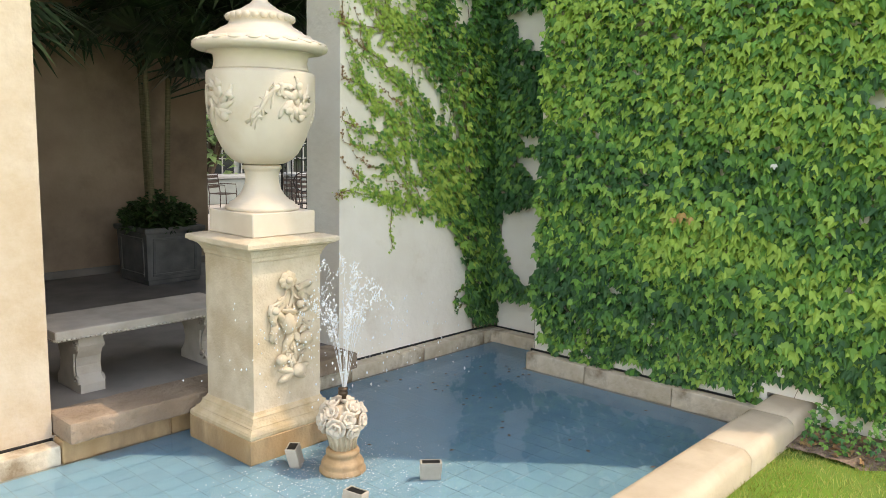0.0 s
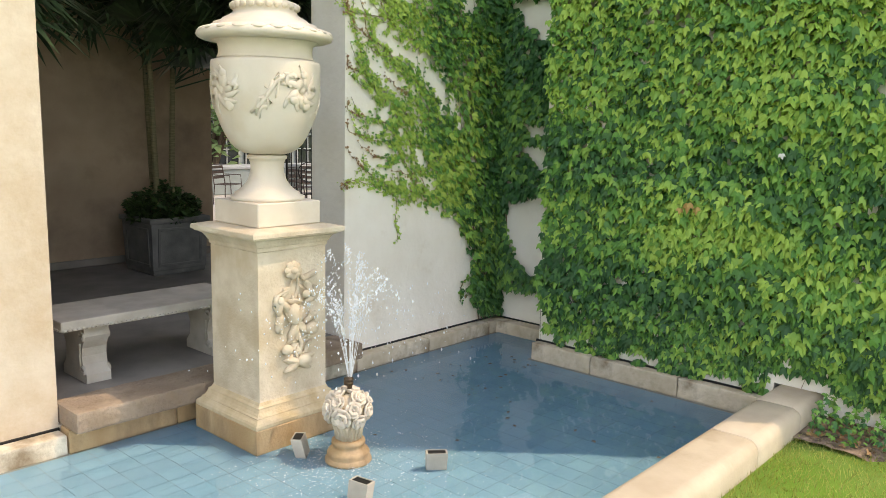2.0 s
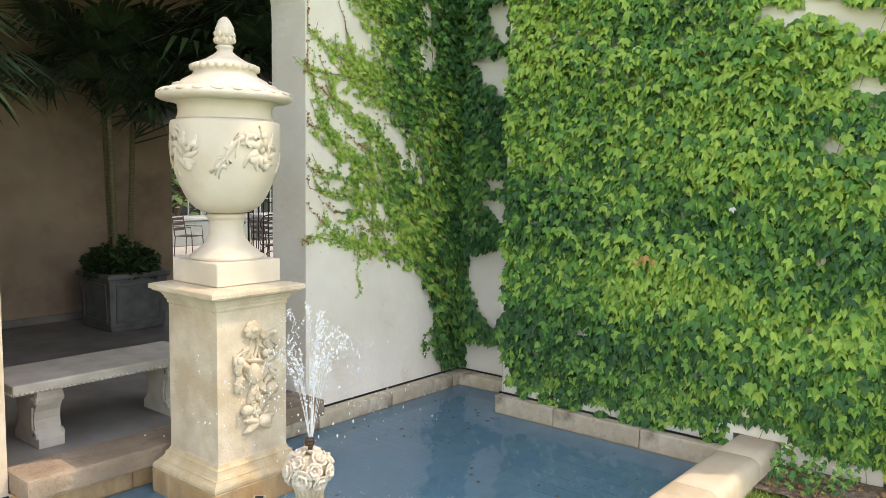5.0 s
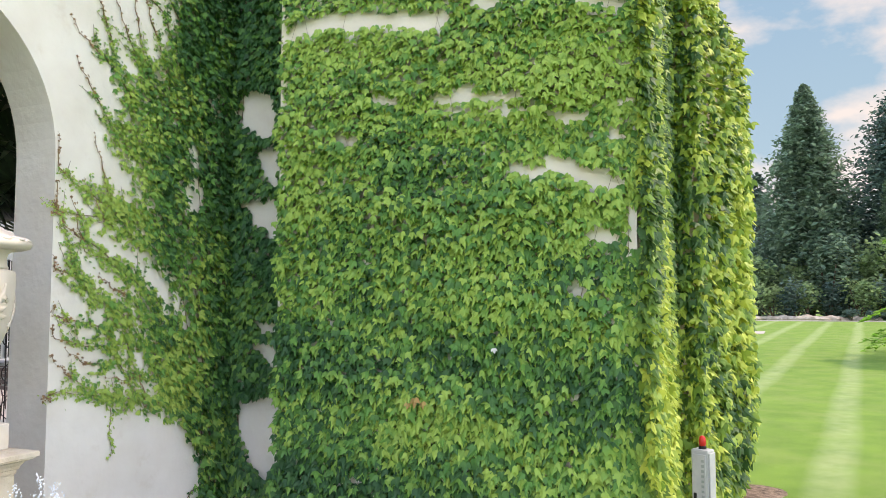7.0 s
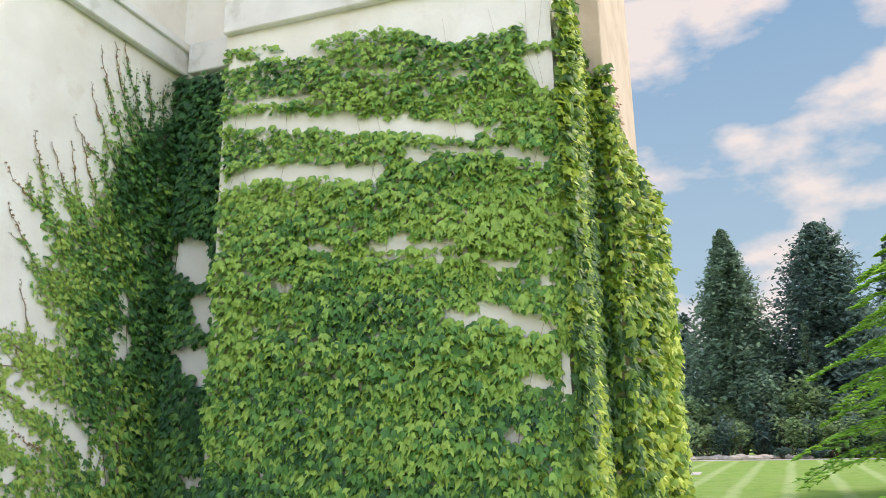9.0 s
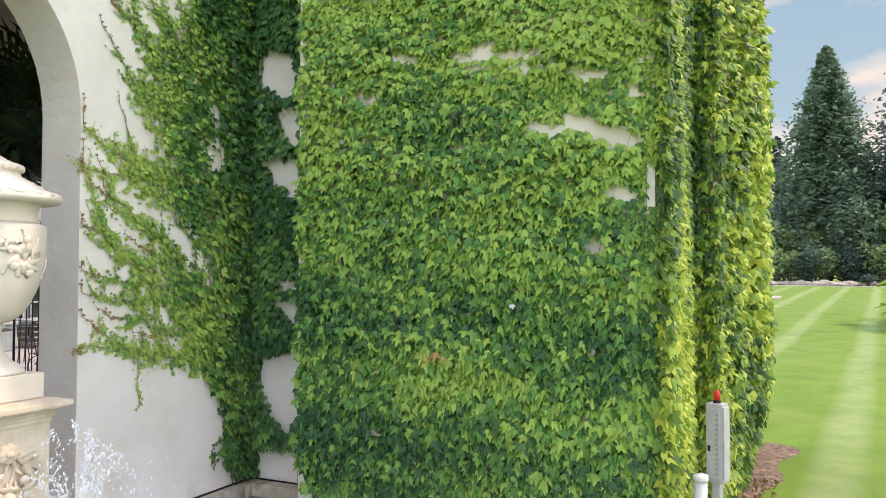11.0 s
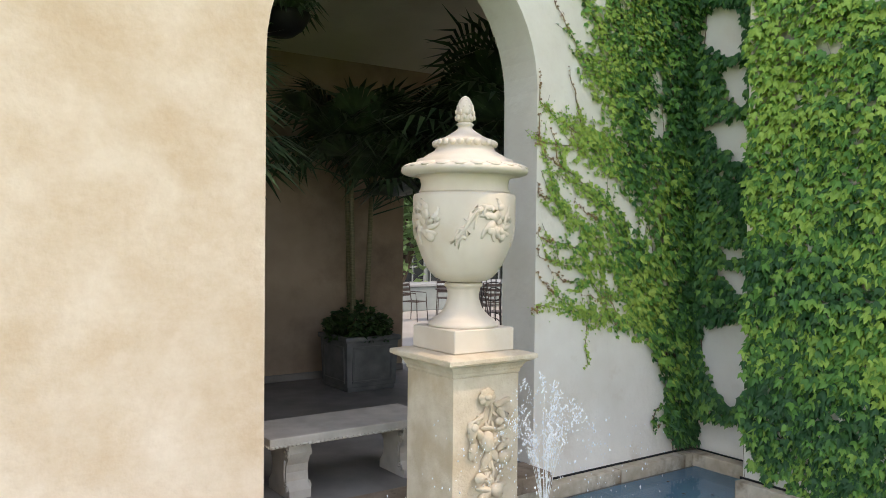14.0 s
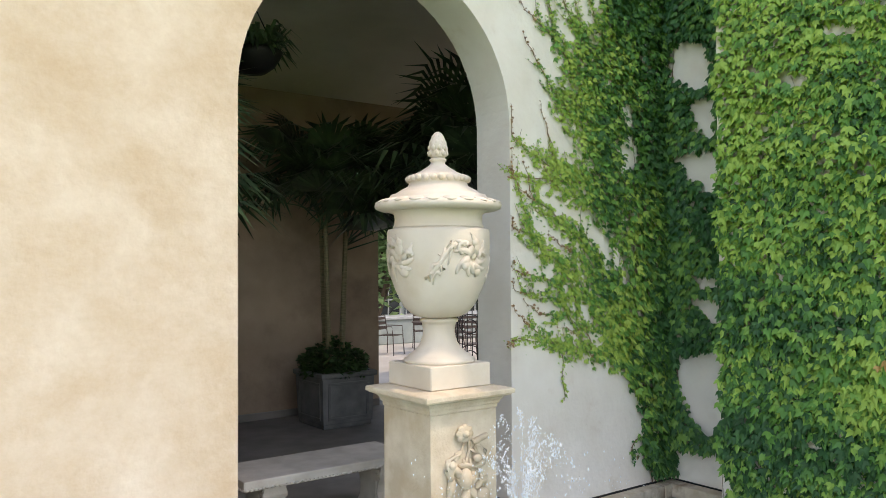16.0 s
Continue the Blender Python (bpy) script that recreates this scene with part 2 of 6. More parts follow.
def leaf_mat(name, dark, mid, lime, bands, transl, grad=(0, 0, 0, 0), single=False, waist=None):
    """Ivy leaf: hue by broad uneven bands and by single leaf."""
    m = bpy.data.materials.new(name)
    m.use_nodes = True
    n, l = m.node_tree.nodes, m.node_tree.links
    bs = n["Principled BSDF"]
    tc = n.new("ShaderNodeTexCoord")
    mp = n.new("ShaderNodeMapping")
    mp.inputs["Scale"].default_value = bands
    l.new(tc.outputs["Object"], mp.inputs[0])
    no = n.new("ShaderNodeTexNoise")
    no.inputs["Scale"].default_value, no.inputs["Detail"].default_value = 1.0, 3
    l.new(mp.outputs[0], no.inputs["Vector"])
    ge = n.new("ShaderNodeObjectInfo" if single else "ShaderNodeNewGeometry")
    ad = n.new("ShaderNodeMath")
    ad.operation = "MULTIPLY_ADD"
    ad.inputs[1].default_value, ad.inputs[2].default_value = 0.40, -0.20
    l.new(ge.outputs["Random" if single else "Random Per Island"], ad.inputs[0])
    su = n.new("ShaderNodeMath")
    l.new(no.outputs[0], su.inputs[0])
    l.new(ad.outputs[0], su.inputs[1])
    dp = n.new("ShaderNodeVectorMath")                    # tone shifts along grad; on the fan it pales towards the shoots
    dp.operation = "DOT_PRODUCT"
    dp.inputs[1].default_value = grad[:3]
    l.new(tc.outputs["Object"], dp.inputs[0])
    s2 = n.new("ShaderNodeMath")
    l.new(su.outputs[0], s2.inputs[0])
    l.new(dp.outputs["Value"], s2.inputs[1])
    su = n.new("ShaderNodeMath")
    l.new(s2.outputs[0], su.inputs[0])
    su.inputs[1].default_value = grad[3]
    if waist:                                              # darkest at the waist height, paler above and below
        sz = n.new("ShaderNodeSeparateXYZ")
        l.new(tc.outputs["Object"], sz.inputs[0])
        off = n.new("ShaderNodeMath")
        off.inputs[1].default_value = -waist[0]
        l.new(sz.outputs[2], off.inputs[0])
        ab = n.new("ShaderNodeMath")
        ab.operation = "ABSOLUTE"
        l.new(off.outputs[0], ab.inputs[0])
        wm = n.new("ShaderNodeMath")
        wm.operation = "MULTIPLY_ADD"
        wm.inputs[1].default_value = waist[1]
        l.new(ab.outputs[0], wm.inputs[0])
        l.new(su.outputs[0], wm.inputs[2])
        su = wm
    r = n.new("ShaderNodeValToRGB")
    r.color_ramp.elements[0].position, r.color_ramp.elements[1].position = 0.34, 0.68
    r.color_ramp.elements[0].color, r.color_ramp.elements[1].color = (*dark, 1), (*lime, 1)
    e = r.color_ramp.elements.new(0.52)
    e.color = (*mid, 1)
    l.new(su.outputs[0], r.inputs[0])
    l.new(r.outputs[0], bs.inputs["Base Color"])
    bs.inputs["Roughness"].default_value, bs.inputs["Specular IOR Level"].default_value = 0.48, 0.30
    tr = n.new("ShaderNodeBsdfTranslucent")
    l.new(r.outputs[0], tr.inputs[0])
    ms = n.new("ShaderNodeMixShader")
    ms.inputs[0].default_value = transl
    l.new(bs.outputs[0], ms.inputs[1])
    l.new(tr.outputs[0], ms.inputs[2])
    l.new(ms.outputs[0], n["Material Output"].inputs[0])
    return m


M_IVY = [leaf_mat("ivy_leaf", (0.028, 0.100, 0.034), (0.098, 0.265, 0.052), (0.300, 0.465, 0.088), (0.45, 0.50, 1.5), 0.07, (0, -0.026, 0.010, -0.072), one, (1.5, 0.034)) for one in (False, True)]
# brighter copy of the ivy leaf: strong sun is painted into its yellow tones
M_IVYSUN = [leaf_mat("sun_brightened_ivy_leaf", (0.045, 0.120, 0.030), (0.200, 0.340, 0.045), (0.480, 0.560, 0.080), (1.6, 1.6, 0.5), 0.25, (0, 0, -0.022, 0.09), one) for one in (False, True)]
M_IVYSMALL = [leaf_mat("small_ivy_leaf", (0.034, 0.120, 0.036), (0.120, 0.295, 0.055), (0.350, 0.480, 0.095), (1.3, 1.3, 0.8), 0.15, (-0.205, 0, -0.030, -0.080), one) for one in (False, True)]
# darker copy of the ivy leaf, carrying the recessed corner's shade in its colour
M_IVYSHADE = [leaf_mat("shade_toned_ivy_leaf", (0.028, 0.105, 0.036), (0.060, 0.185, 0.052), (0.170, 0.340, 0.070), (1.0, 1.0, 1.0), 0.1, (0, 0, -0.05, 0.10), one) for one in (False, True)]


def grass_mat():
    m = mat("mown_lawn", (0.105, 0.205, 0.022), (0.145, 0.260, 0.030), 0.9, 1.4, 8, 0.6, 90, c=(0.18, 0.26, 0.055), cscale=0.9, cmin=0.45, cmax=0.75)
    n, l = m.node_tree.nodes, m.node_tree.links
    bs = n["Principled BSDF"]
    col = bs.inputs["Base Color"].links[0].from_socket
    tc = n.new("ShaderNodeTexCoord")
    mp = n.new("ShaderNodeMapping")
    mp.inputs["Rotation"].default_value = (0, 0, radians(4))
    l.new(tc.outputs["Object"], mp.inputs[0])
    w = n.new("ShaderNodeTexWave")
    w.wave_type, w.bands_direction = "BANDS", "Y"
    w.inputs["Scale"].default_value, w.inputs["Distortion"].default_value, w.inputs["Detail"].default_value = 0.155, 0.5, 3
    l.new(mp.outputs[0], w.inputs["Vector"])
    mr = n.new("ShaderNodeMapRange")
    mr.inputs[1].default_value, mr.inputs[2].default_value, mr.inputs[3].default_value, mr.inputs[4].default_value = 0.74, 0.98, 0.0, 0.60
    l.new(w.outputs["Fac"], mr.inputs[0])
    no = n.new("ShaderNodeTexNoise")                       # the pale lines break up
    no.inputs["Scale"].default_value, no.inputs["Detail"].default_value = 3.5, 8
    l.new(tc.outputs["Object"], no.inputs["Vector"])
    mu = n.new("ShaderNodeMath")
    mu.operation = "MULTIPLY"
    l.new(mr.outputs[0], mu.inputs[0])
    l.new(no.outputs[0], mu.inputs[1])
    mx = n.new("ShaderNodeMixRGB")
    mx.inputs[2].default_value = (0.40, 0.46, 0.25, 1)
    l.new(mu.outputs[0], mx.inputs[0])
    l.new(col, mx.inputs[1])
    l.new(mx.outputs[0], bs.inputs["Base Color"])
    return m


M_LAWN = grass_mat()
M_BLADE = mat("grass_blade", (0.26, 0.31, 0.060), (0.42, 0.43, 0.13), 0.8, 2, 4, 0.0, island=0.3, transl=0.3)


def glass(name, colour, rough=0.0, ior=1.33, bump=0.0, bscale=9.0):
    m = bpy.data.materials.new(name)
    m.use_nodes = True
    n, l = m.node_tree.nodes, m.node_tree.links
    bs = n["Principled BSDF"]
    bs.inputs["Base Color"].default_value = (*colour, 1)
    bs.inputs["Transmission Weight"].default_value, bs.inputs["Roughness"].default_value, bs.inputs["IOR"].default_value = 1.0, rough, ior
    if bump:
        nb = n.new("ShaderNodeTexNoise")
        nb.inputs["Scale"].default_value, nb.inputs["Detail"].default_value = bscale, 3
        bu = n.new("ShaderNodeBump")
        bu.inputs["Strength"].default_value, bu.inputs["Distance"].default_value = bump, 0.01
        l.new(nb.outputs[0], bu.inputs["Height"])
        l.new(bu.outputs[0], bs.inputs["Normal"])
    return m


M_WATER = glass("pool_water", (0.93, 0.98, 1.0), 0.0, 1.33, 0.45, 11)
M_DROP = mat("frothy_water", (0.80, 0.84, 0.88), (0.92, 0.94, 0.96), 0.15, 20, 3, 0.0, transl=0.35, spec=0.6)
M_PANE = mat("dark_window_glass", (0.015, 0.018, 0.02), (0.03, 0.035, 0.04), 0.08, 1, 3, 0.0, spec=0.6)


# ---- builders ----
def part(name, bm, material, parent=None, label="", smooth=False):
    me = bpy.data.meshes.new(name)
    bm.to_mesh(me)
    bm.free()
    me.materials.append(material)
    if smooth:
        me.shade_smooth()
    ob = new(name, me)
    if parent:
        ob.parent = parent
    if label:
        ob["label"] = label
    return ob


def raw(name, verts, faces, material, parent=None, label="", smooth=False):
    me = bpy.data.meshes.new(name)
    me.from_pydata(verts, [], faces)
    me.materials.append(material)
    if smooth:
        me.shade_smooth()
    ob = new(name, me)
    if parent:
        ob.parent = parent
    if label:
        ob["label"] = label
    return ob


def thing(name, at, label, category, group="", kind="", turn=0):
    ob = new(name)
    ob.empty_display_size = 0.1
    ob.matrix_world = pose(*at, 0, 0, turn)
    return tagged(ob, label, category, group, kind)


def box(x0, x1, y0, y1, z0, z1, bevel=0.0, bm=None, seg=1):
    bm = bm or bmesh.new()
    m = Matrix.LocRotScale(((x0 + x1) / 2, (y0 + y1) / 2, (z0 + z1) / 2), None, (x1 - x0, y1 - y0, z1 - z0))
    r = bmesh.ops.create_cube(bm, size=1, matrix=m)
    if bevel:
        ed = list({e for v in r["verts"] for e in v.link_edges})
        bmesh.ops.bevel(bm, geom=ed, offset=bevel, segments=seg, affect="EDGES", profile=0.6)
    return bm


def lathe(profile, seg=48, bm=None, wave=None):
    """Turn (radius, height) pairs about z; wave(radius index, angle) scales a ring's radius."""
    bm = bm or bmesh.new()
    rings = []
    for i, (r, z) in enumerate(profile):
        ring = []
        for k in range(seg):
            a = 2 * math.pi * k / seg
            s = wave(i, a) if wave else 1
            ring.append(bm.verts.new((r * s * math.cos(a), r * s * math.sin(a), z)))
        rings.append(ring)
    for p, q in zip(rings, rings[1:]):
        for k in range(seg):
            bm.faces.new((p[k], p[(k + 1) % seg], q[(k + 1) % seg], q[k]))
    bm.faces.new(rings[-1])
    bm.faces.new(rings[0][::-1])
    return bm


def square(profile, bm=None):
    """A square shaft with mouldings: (half width, height) pairs."""
    bm = bm or bmesh.new()
    rings = [[bm.verts.new((sx * r, sy * r, z)) for sx, sy in ((-1, -1), (1, -1), (1, 1), (-1, 1))] for r, z in profile]
    for p, q in zip(rings, rings[1:]):
        for k in range(4):
            bm.faces.new((p[k], p[(k + 1) % 4], q[(k + 1) % 4], q[k]))
    bm.faces.new(rings[-1])
    bm.faces.new(rings[0][::-1])
    return bm


def tube(points, radius, bm=None, seg=6, taper=1.0):
    bm = bm or bmesh.new()
    pts = [Vector(p) for p in points]
    rings = []
    for i, p in enumerate(pts):
        d = (pts[min(i + 1, len(pts) - 1)] - pts[max(i - 1, 0)]).normalized()
        u = d.orthogonal().normalized()
        w = d.cross(u)
        r = radius * (1 + (taper - 1) * i / max(1, len(pts) - 1))
        rings.append([bm.verts.new(p + r * (math.cos(2 * math.pi * k / seg) * u + math.sin(2 * math.pi * k / seg) * w)) for k in range(seg)])
    for p, q in zip(rings, rings[1:]):
        for k in range(seg):
            bm.faces.new((p[k], p[(k + 1) % seg], q[(k + 1) % seg], q[k]))
    bm.faces.new(rings[-1])
    bm.faces.new(rings[0][::-1])
    return bm


def blob(bm, at, r, sub=2, squash=(1, 1, 1), turn=(0, 0, 0)):
    m = Matrix.Translation(at) @ Euler([radians(a) for a in turn]).to_matrix().to_4x4() @ Matrix.Diagonal((*squash, 1))
    bmesh.ops.create_icosphere(bm, subdivisions=sub, radius=r, matrix=m)
    return bm


def slab(quads, axis, depth, bm=None):
    """Solid from flat quads in a plane: axis 'y' takes (x, z) corners, extruded to +y by depth."""
    bm = bm or bmesh.new()
    seen = {}
    def vert(p):
        k = (round(p[0], 4), round(p[1], 4))
        if k not in seen:
            seen[k] = bm.verts.new((p[0], 0, p[1]) if axis == "y" else (0, p[0], p[1]))
        return seen[k]
    faces = [bm.faces.new([vert(p) for p in q]) for q in quads]
    r = bmesh.ops.extrude_face_region(bm, geom=faces)
    vs = [g for g in r["geom"] if isinstance(g, bmesh.types.BMVert)]
    bmesh.ops.translate(bm, verts=vs, vec=(0, depth, 0) if axis == "y" else (depth, 0, 0))
    bmesh.ops.recalc_face_normals(bm, faces=bm.faces)
    return bm


# a three-lobed leaf in its own plane: tip at -z, face towards -y
LOBES = ((0, 0.34), (0.18, 0.47), (0.41, 0.33), (0.55, -0.17), (0.25, 0.00), (0.19, -0.24), (0.0, -0.66), (-0.19, -0.24), (-0.25, 0.00), (-0.55, -0.17), (-0.41, 0.33), (-0.18, 0.47))
LEAF_V = np.array([(0, -0.05, 0.06)] + [(x, 0.20 * abs(x) - (0.02 if z < -0.4 else 0), z) for x, z in LOBES])
LEAF_F = [(0, i, i % 12 + 1) for i in range(1, 13)]


def leaves(places, sizes, normal_turn, spread, rng, tilt=(8, 40), yaw=15):
    """Leaves at places, facing -y turned by normal_turn degrees about z, hanging tip down and out."""
    n = len(places)
    V = np.empty((n, 13, 3))
    for i in range(n):
        e = Euler((radians(-rng.uniform(*tilt)), radians(rng.gauss(0, spread)), radians(normal_turn + rng.gauss(0, yaw))))
        V[i] = (LEAF_V * sizes[i] * np.array((rng.uniform(0.8, 1.1), 1, rng.uniform(0.85, 1.15)))) @ np.array(e.to_matrix()).T + places[i]
    return V


def leaf_mesh(name, V, material, parent, label=""):
    n = len(V)
    F = (np.array(LEAF_F)[None] + 13 * np.arange(n)[:, None, None]).reshape(-1, 3)
    ob = raw(name, V.reshape(-1, 3).tolist(), F.tolist(), material, parent, label)
    return ob


def ivy(name, label, V, material, nearest, stems, others=()):
    """A climbing plant: stems, the nearest leaves one by one, and the rest as foliage."""
    base = thing(name, (0, 0, 0), label, "ivy")
    order = np.argsort(nearest)
    part("stem", stems, M_STEM, base)
    for i in order[:300]:
        raw("leaf", V[i].tolist(), LEAF_F, material[1], base)
    tagged(leaf_mesh("foliage", V[order[300:]], material[0], base), kind="stuff")
    return base

# ---- setting: walls, floors, ground ----
ARCH_X, ARCH_R, SPRING, WALL_T = -3.263, 1.184, 3.40, 0.43
FLOOR = 0.28                                  # floor of the loggia over the pool's floor
TOP = 9.5


def structure(ob, label, category):
    return tagged(ob, label, category, kind="structure")


def arch_wall():
    q = [((-13, -0.3), (ARCH_X - ARCH_R, -0.3), (ARCH_X - ARCH_R, SPRING), (-13, SPRING)),
         ((ARCH_X + ARCH_R, -0.3), (0, -0.3), (0, SPRING), (ARCH_X + ARCH_R, SPRING)),
         ((ARCH_X - ARCH_R, -0.3), (ARCH_X + ARCH_R, -0.3), (ARCH_X + ARCH_R, 0.16), (ARCH_X - ARCH_R, 0.16))]
    n = 28
    for k in range(n):
        a, b = math.pi - math.pi * k / n, math.pi - math.pi * (k + 1) / n
        p, r = [(ARCH_X + ARCH_R * math.cos(t), SPRING + ARCH_R * math.sin(t)) for t in (a, b)]
        q.append((p, r, (r[0], TOP), (p[0], TOP)))
    q.append(((-13, SPRING), (ARCH_X - ARCH_R, SPRING), (ARCH_X - ARCH_R, TOP), (-13, TOP)))
    q.append(((ARCH_X + ARCH_R, SPRING), (0, SPRING), (0, TOP), (ARCH_X + ARCH_R, TOP)))
    return slab(q, "y", WALL_T)


wall_north = structure(part("wall_north", arch_wall(), M_PLASTER), "cream plaster wall with a tall round arch", "wall")
wall_recess = structure(part("wall_recess", box(0, 0.498, -0.948, 0.43, -0.3, TOP), M_PALEWALL), "narrow cream plaster wall set back in the corner", "wall")

# the ivy-clad block: its long face, then the garden side with two shallow piers
def east_block():
    """The ivy wall, with a low pocket into which the end of the pool rim is set."""
    bm = box(-0.56, 0.5, -4.06, -0.95, 0.277, TOP)
    box(-0.56, 0.5, -4.06, -3.404, -0.3, 0.277, 0, bm)
    box(-0.56, 0.5, -3.056, -0.95, -0.3, 0.277, 0, bm)
    box(-0.36, 0.5, -3.404, -3.056, -0.3, 0.277, 0, bm)
    return bm


wall_east = structure(part("wall_east", east_block(), M_PALEWALL), "cream plaster wall block behind the ivy", "wall")
wall_south = structure(part("wall_south", box(0.502, 4.2, -4.04, -1.2, -0.3, TOP), M_PLASTER), "cream plaster garden wall behind the ivy", "wall")
structure(part("wall_pier", box(0.95, 4.25, -4.28, -4.042, -0.3, TOP, 0.01), M_PIER), "shallow plaster pier on the garden wall", "wall")

# string course under the upper storey
bm = box(-13, 0, -0.09, -0.002, 6.16, 6.50, 0.012)
box(-13, 0.0, -0.13, -0.002, 6.42, 6.50, 0.008, bm)
structure(part("trim_north", bm, M_TRIM), "moulded plaster string course on the wall", "trim")
bm = box(-0.09, -0.002, -0.945, -0.135, 6.16, 6.50, 0.012)
structure(part("trim_recess", bm, M_TRIM), "plaster string course returning into the corner", "trim")
bm = box(-0.64, -0.562, -4.12, -0.95, 6.16, 6.50, 0.012)
structure(part("trim_east", bm, M_TRIM), "plaster string course over the ivy", "trim")

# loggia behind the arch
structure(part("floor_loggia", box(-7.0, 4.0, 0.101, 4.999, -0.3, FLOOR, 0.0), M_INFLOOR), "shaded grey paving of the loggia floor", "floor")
structure(part("wall_inner_back", box(-7.0, -0.46, 4.66, 5.0, FLOOR, 5.4, 0.0), M_INPLASTER), "stained tan plaster wall inside the loggia, darkened for shade", "wall")
structure(part("wall_inner_right", box(1.75, 4.0, 4.66, 5.0, FLOOR, 5.4), M_INPLASTER), "tan plaster wall inside the loggia, darkened for shade", "wall")
structure(part("wall_inner_over", box(-0.459, 1.749, 4.67, 4.99, 3.6, 5.4), M_INPLASTER), "tan plaster wall over the loggia doorway, darkened for shade", "wall")
structure(part("wall_inner_west", box(-7.0, -6.7, 0.45, 4.65, FLOOR, 5.4), M_INPLASTER), "tan plaster end wall of the loggia, darkened for shade", "wall")
structure(part("wall_inner_east", box(3.7, 4.0, 0.45, 4.65, FLOOR, 5.4), M_INPLASTER), "tan plaster end wall of the loggia, darkened for shade", "wall")
bm = bmesh.new()
prof = [(WALL_T + (4.66 - WALL_T) * t, 4.42 + 0.75 * math.sin(math.pi * (0.08 + 0.84 * t)) ** 0.8 - 0.10) for t in [k / 14 for k in range(15)]]
rows = [[bm.verts.new((x, y, z)) for y, z in prof + [(4.66, 5.6), (WALL_T, 5.6)]] for x in (-6.7, 3.7)]
m_ = len(rows[0])
for k in range(m_):
    bm.faces.new((rows[0][k], rows[0][(k + 1) % m_], rows[1][(k + 1) % m_], rows[1][k]))
bm.faces.new(rows[0][::-1])
bm.faces.new(rows[1])
structure(part("ceiling", bm, M_CEIL, smooth=False), "shaded plaster barrel ceiling of the loggia", "ceiling")
structure(part("baseboard_back", box(-6.7, -0.47, 4.62, 4.658, FLOOR, FLOOR + 0.09, 0.006), M_INFLOOR), "low dark skirting along the loggia wall", "baseboard")

# ground
LAWN = 0.10
bm = bmesh.new()
ys = (-900, -60, -20, -3.36)
xs = (-900, -60, -20, 4.26, 20, 60, 900)
RISE_X, RISE_Z = (4.26, 20, 60, 900), (0, 0.20, 0.85, 0.95)      # the lawn climbs gently towards the trees
g = [[bm.verts.new((x, y, LAWN + np.interp(x, RISE_X, RISE_Z))) for x in xs] for y in ys]
for a, b in zip(g, g[1:]):
    for k in range(len(xs) - 1):
        bm.faces.new((a[k], a[k + 1], b[k + 1], b[k]))
far = [bm.verts.new((x, 900, LAWN + np.interp(x, RISE_X, RISE_Z))) for x in (4.26, 20, 60, 900)]
mid = [g[3][k] for k in (3, 4, 5, 6)]
for k in range(3):
    bm.faces.new((mid[k], mid[k + 1], far[k + 1], far[k]))
west = [bm.verts.new((x, 900, LAWN)) for x in (-900, -9.41)]
wm = bm.verts.new((-9.41, -3.36, LAWN))
bm.faces.new((g[3][0], wm, west[1], west[0]))
bm.normal_update()
structure(part("ground", bm, M_LAWN), "mown striped lawn in full sun", "lawn")
structure(part("ground_yard", box(-12, 32, 5.001, 40, -0.2, 0.27), M_YARD), "pale sunlit courtyard paving", "paving")

# planting bed at the foot of the wall
bm = bmesh.new()
N = 40
top = []
for i in range(N):
    x = -1.15 + 5.2 * i / (N - 1)
    outer = -4.62 - 0.5 * noise.noise((x * 0.9, 3.1, 0)) - (0.25 if x > 0.6 else 0)
    outer = min(outer, -4.35) if x > -0.75 else -3.9 - 0.5 * (x + 1.15) / 0.4
    inner = -3.40 if x < -0.6 else -4.05
    top.append([bm.verts.new((x, outer + (inner - outer) * t, LAWN - 0.018 + 0.045 * math.sin(math.pi / 2 * min(1, t * 2.5)) + 0.012 * noise.noise((x * 6, t * 7, 1)))) for t in [k / 8 for k in range(9)]])
for a, b in zip(top, top[1:]):
    for k in range(8):
        bm.faces.new((a[k], b[k], b[k + 1], a[k + 1]))
structure(part("bed_soil", bm, M_SOIL, smooth=True), "dark mulch bed at the foot of the ivy", "soil")

# ---- pool ----
# floor slab, kerbs round it
structure(part("pool_bed", box(-9.0, 0.0, -3.2, 0.0, -0.25, -0.003), M_GROUT), "brown joints of the pool floor", "pool floor")
pool_floor = thing("pool_floor", (0, 0, 0), "pale blue square pool tiles under shallow water", "pool floor", kind="structure")

kerb_n = thing("kerb_north", (0, 0, 0), "weathered stone kerb along the arched wall", "kerb", kind="structure")
def kerb_block(parent, x0, x1, y0, y1, z1, material=M_KERB, bevel=0.012):
    ob = part("block", box(-(x1 - x0) / 2, (x1 - x0) / 2, -(y1 - y0) / 2, (y1 - y0) / 2, -0.02, z1, bevel, seg=2), material, parent)
    ob.location = ((x0 + x1) / 2, (y0 + y1) / 2, 0)
    return ob
KY = -0.14
for x0, x1 in ((-9.0, -7.35), (-7.344, -5.9), (-5.894, -4.452)):
    kerb_block(kerb_n, x0, x1, KY, -0.003, 0.136)
for x0, x1 in ((-2.9, -2.05), (-2.044, -1.155), (-1.149, -0.27), (-0.264, -0.165)):
    kerb_block(kerb_n, x0, x1, KY, -0.003, 0.136)
riser = thing("step_riser", (0, 0, 0), "ochre-stained wet stone riser under the step", "step", kind="structure")
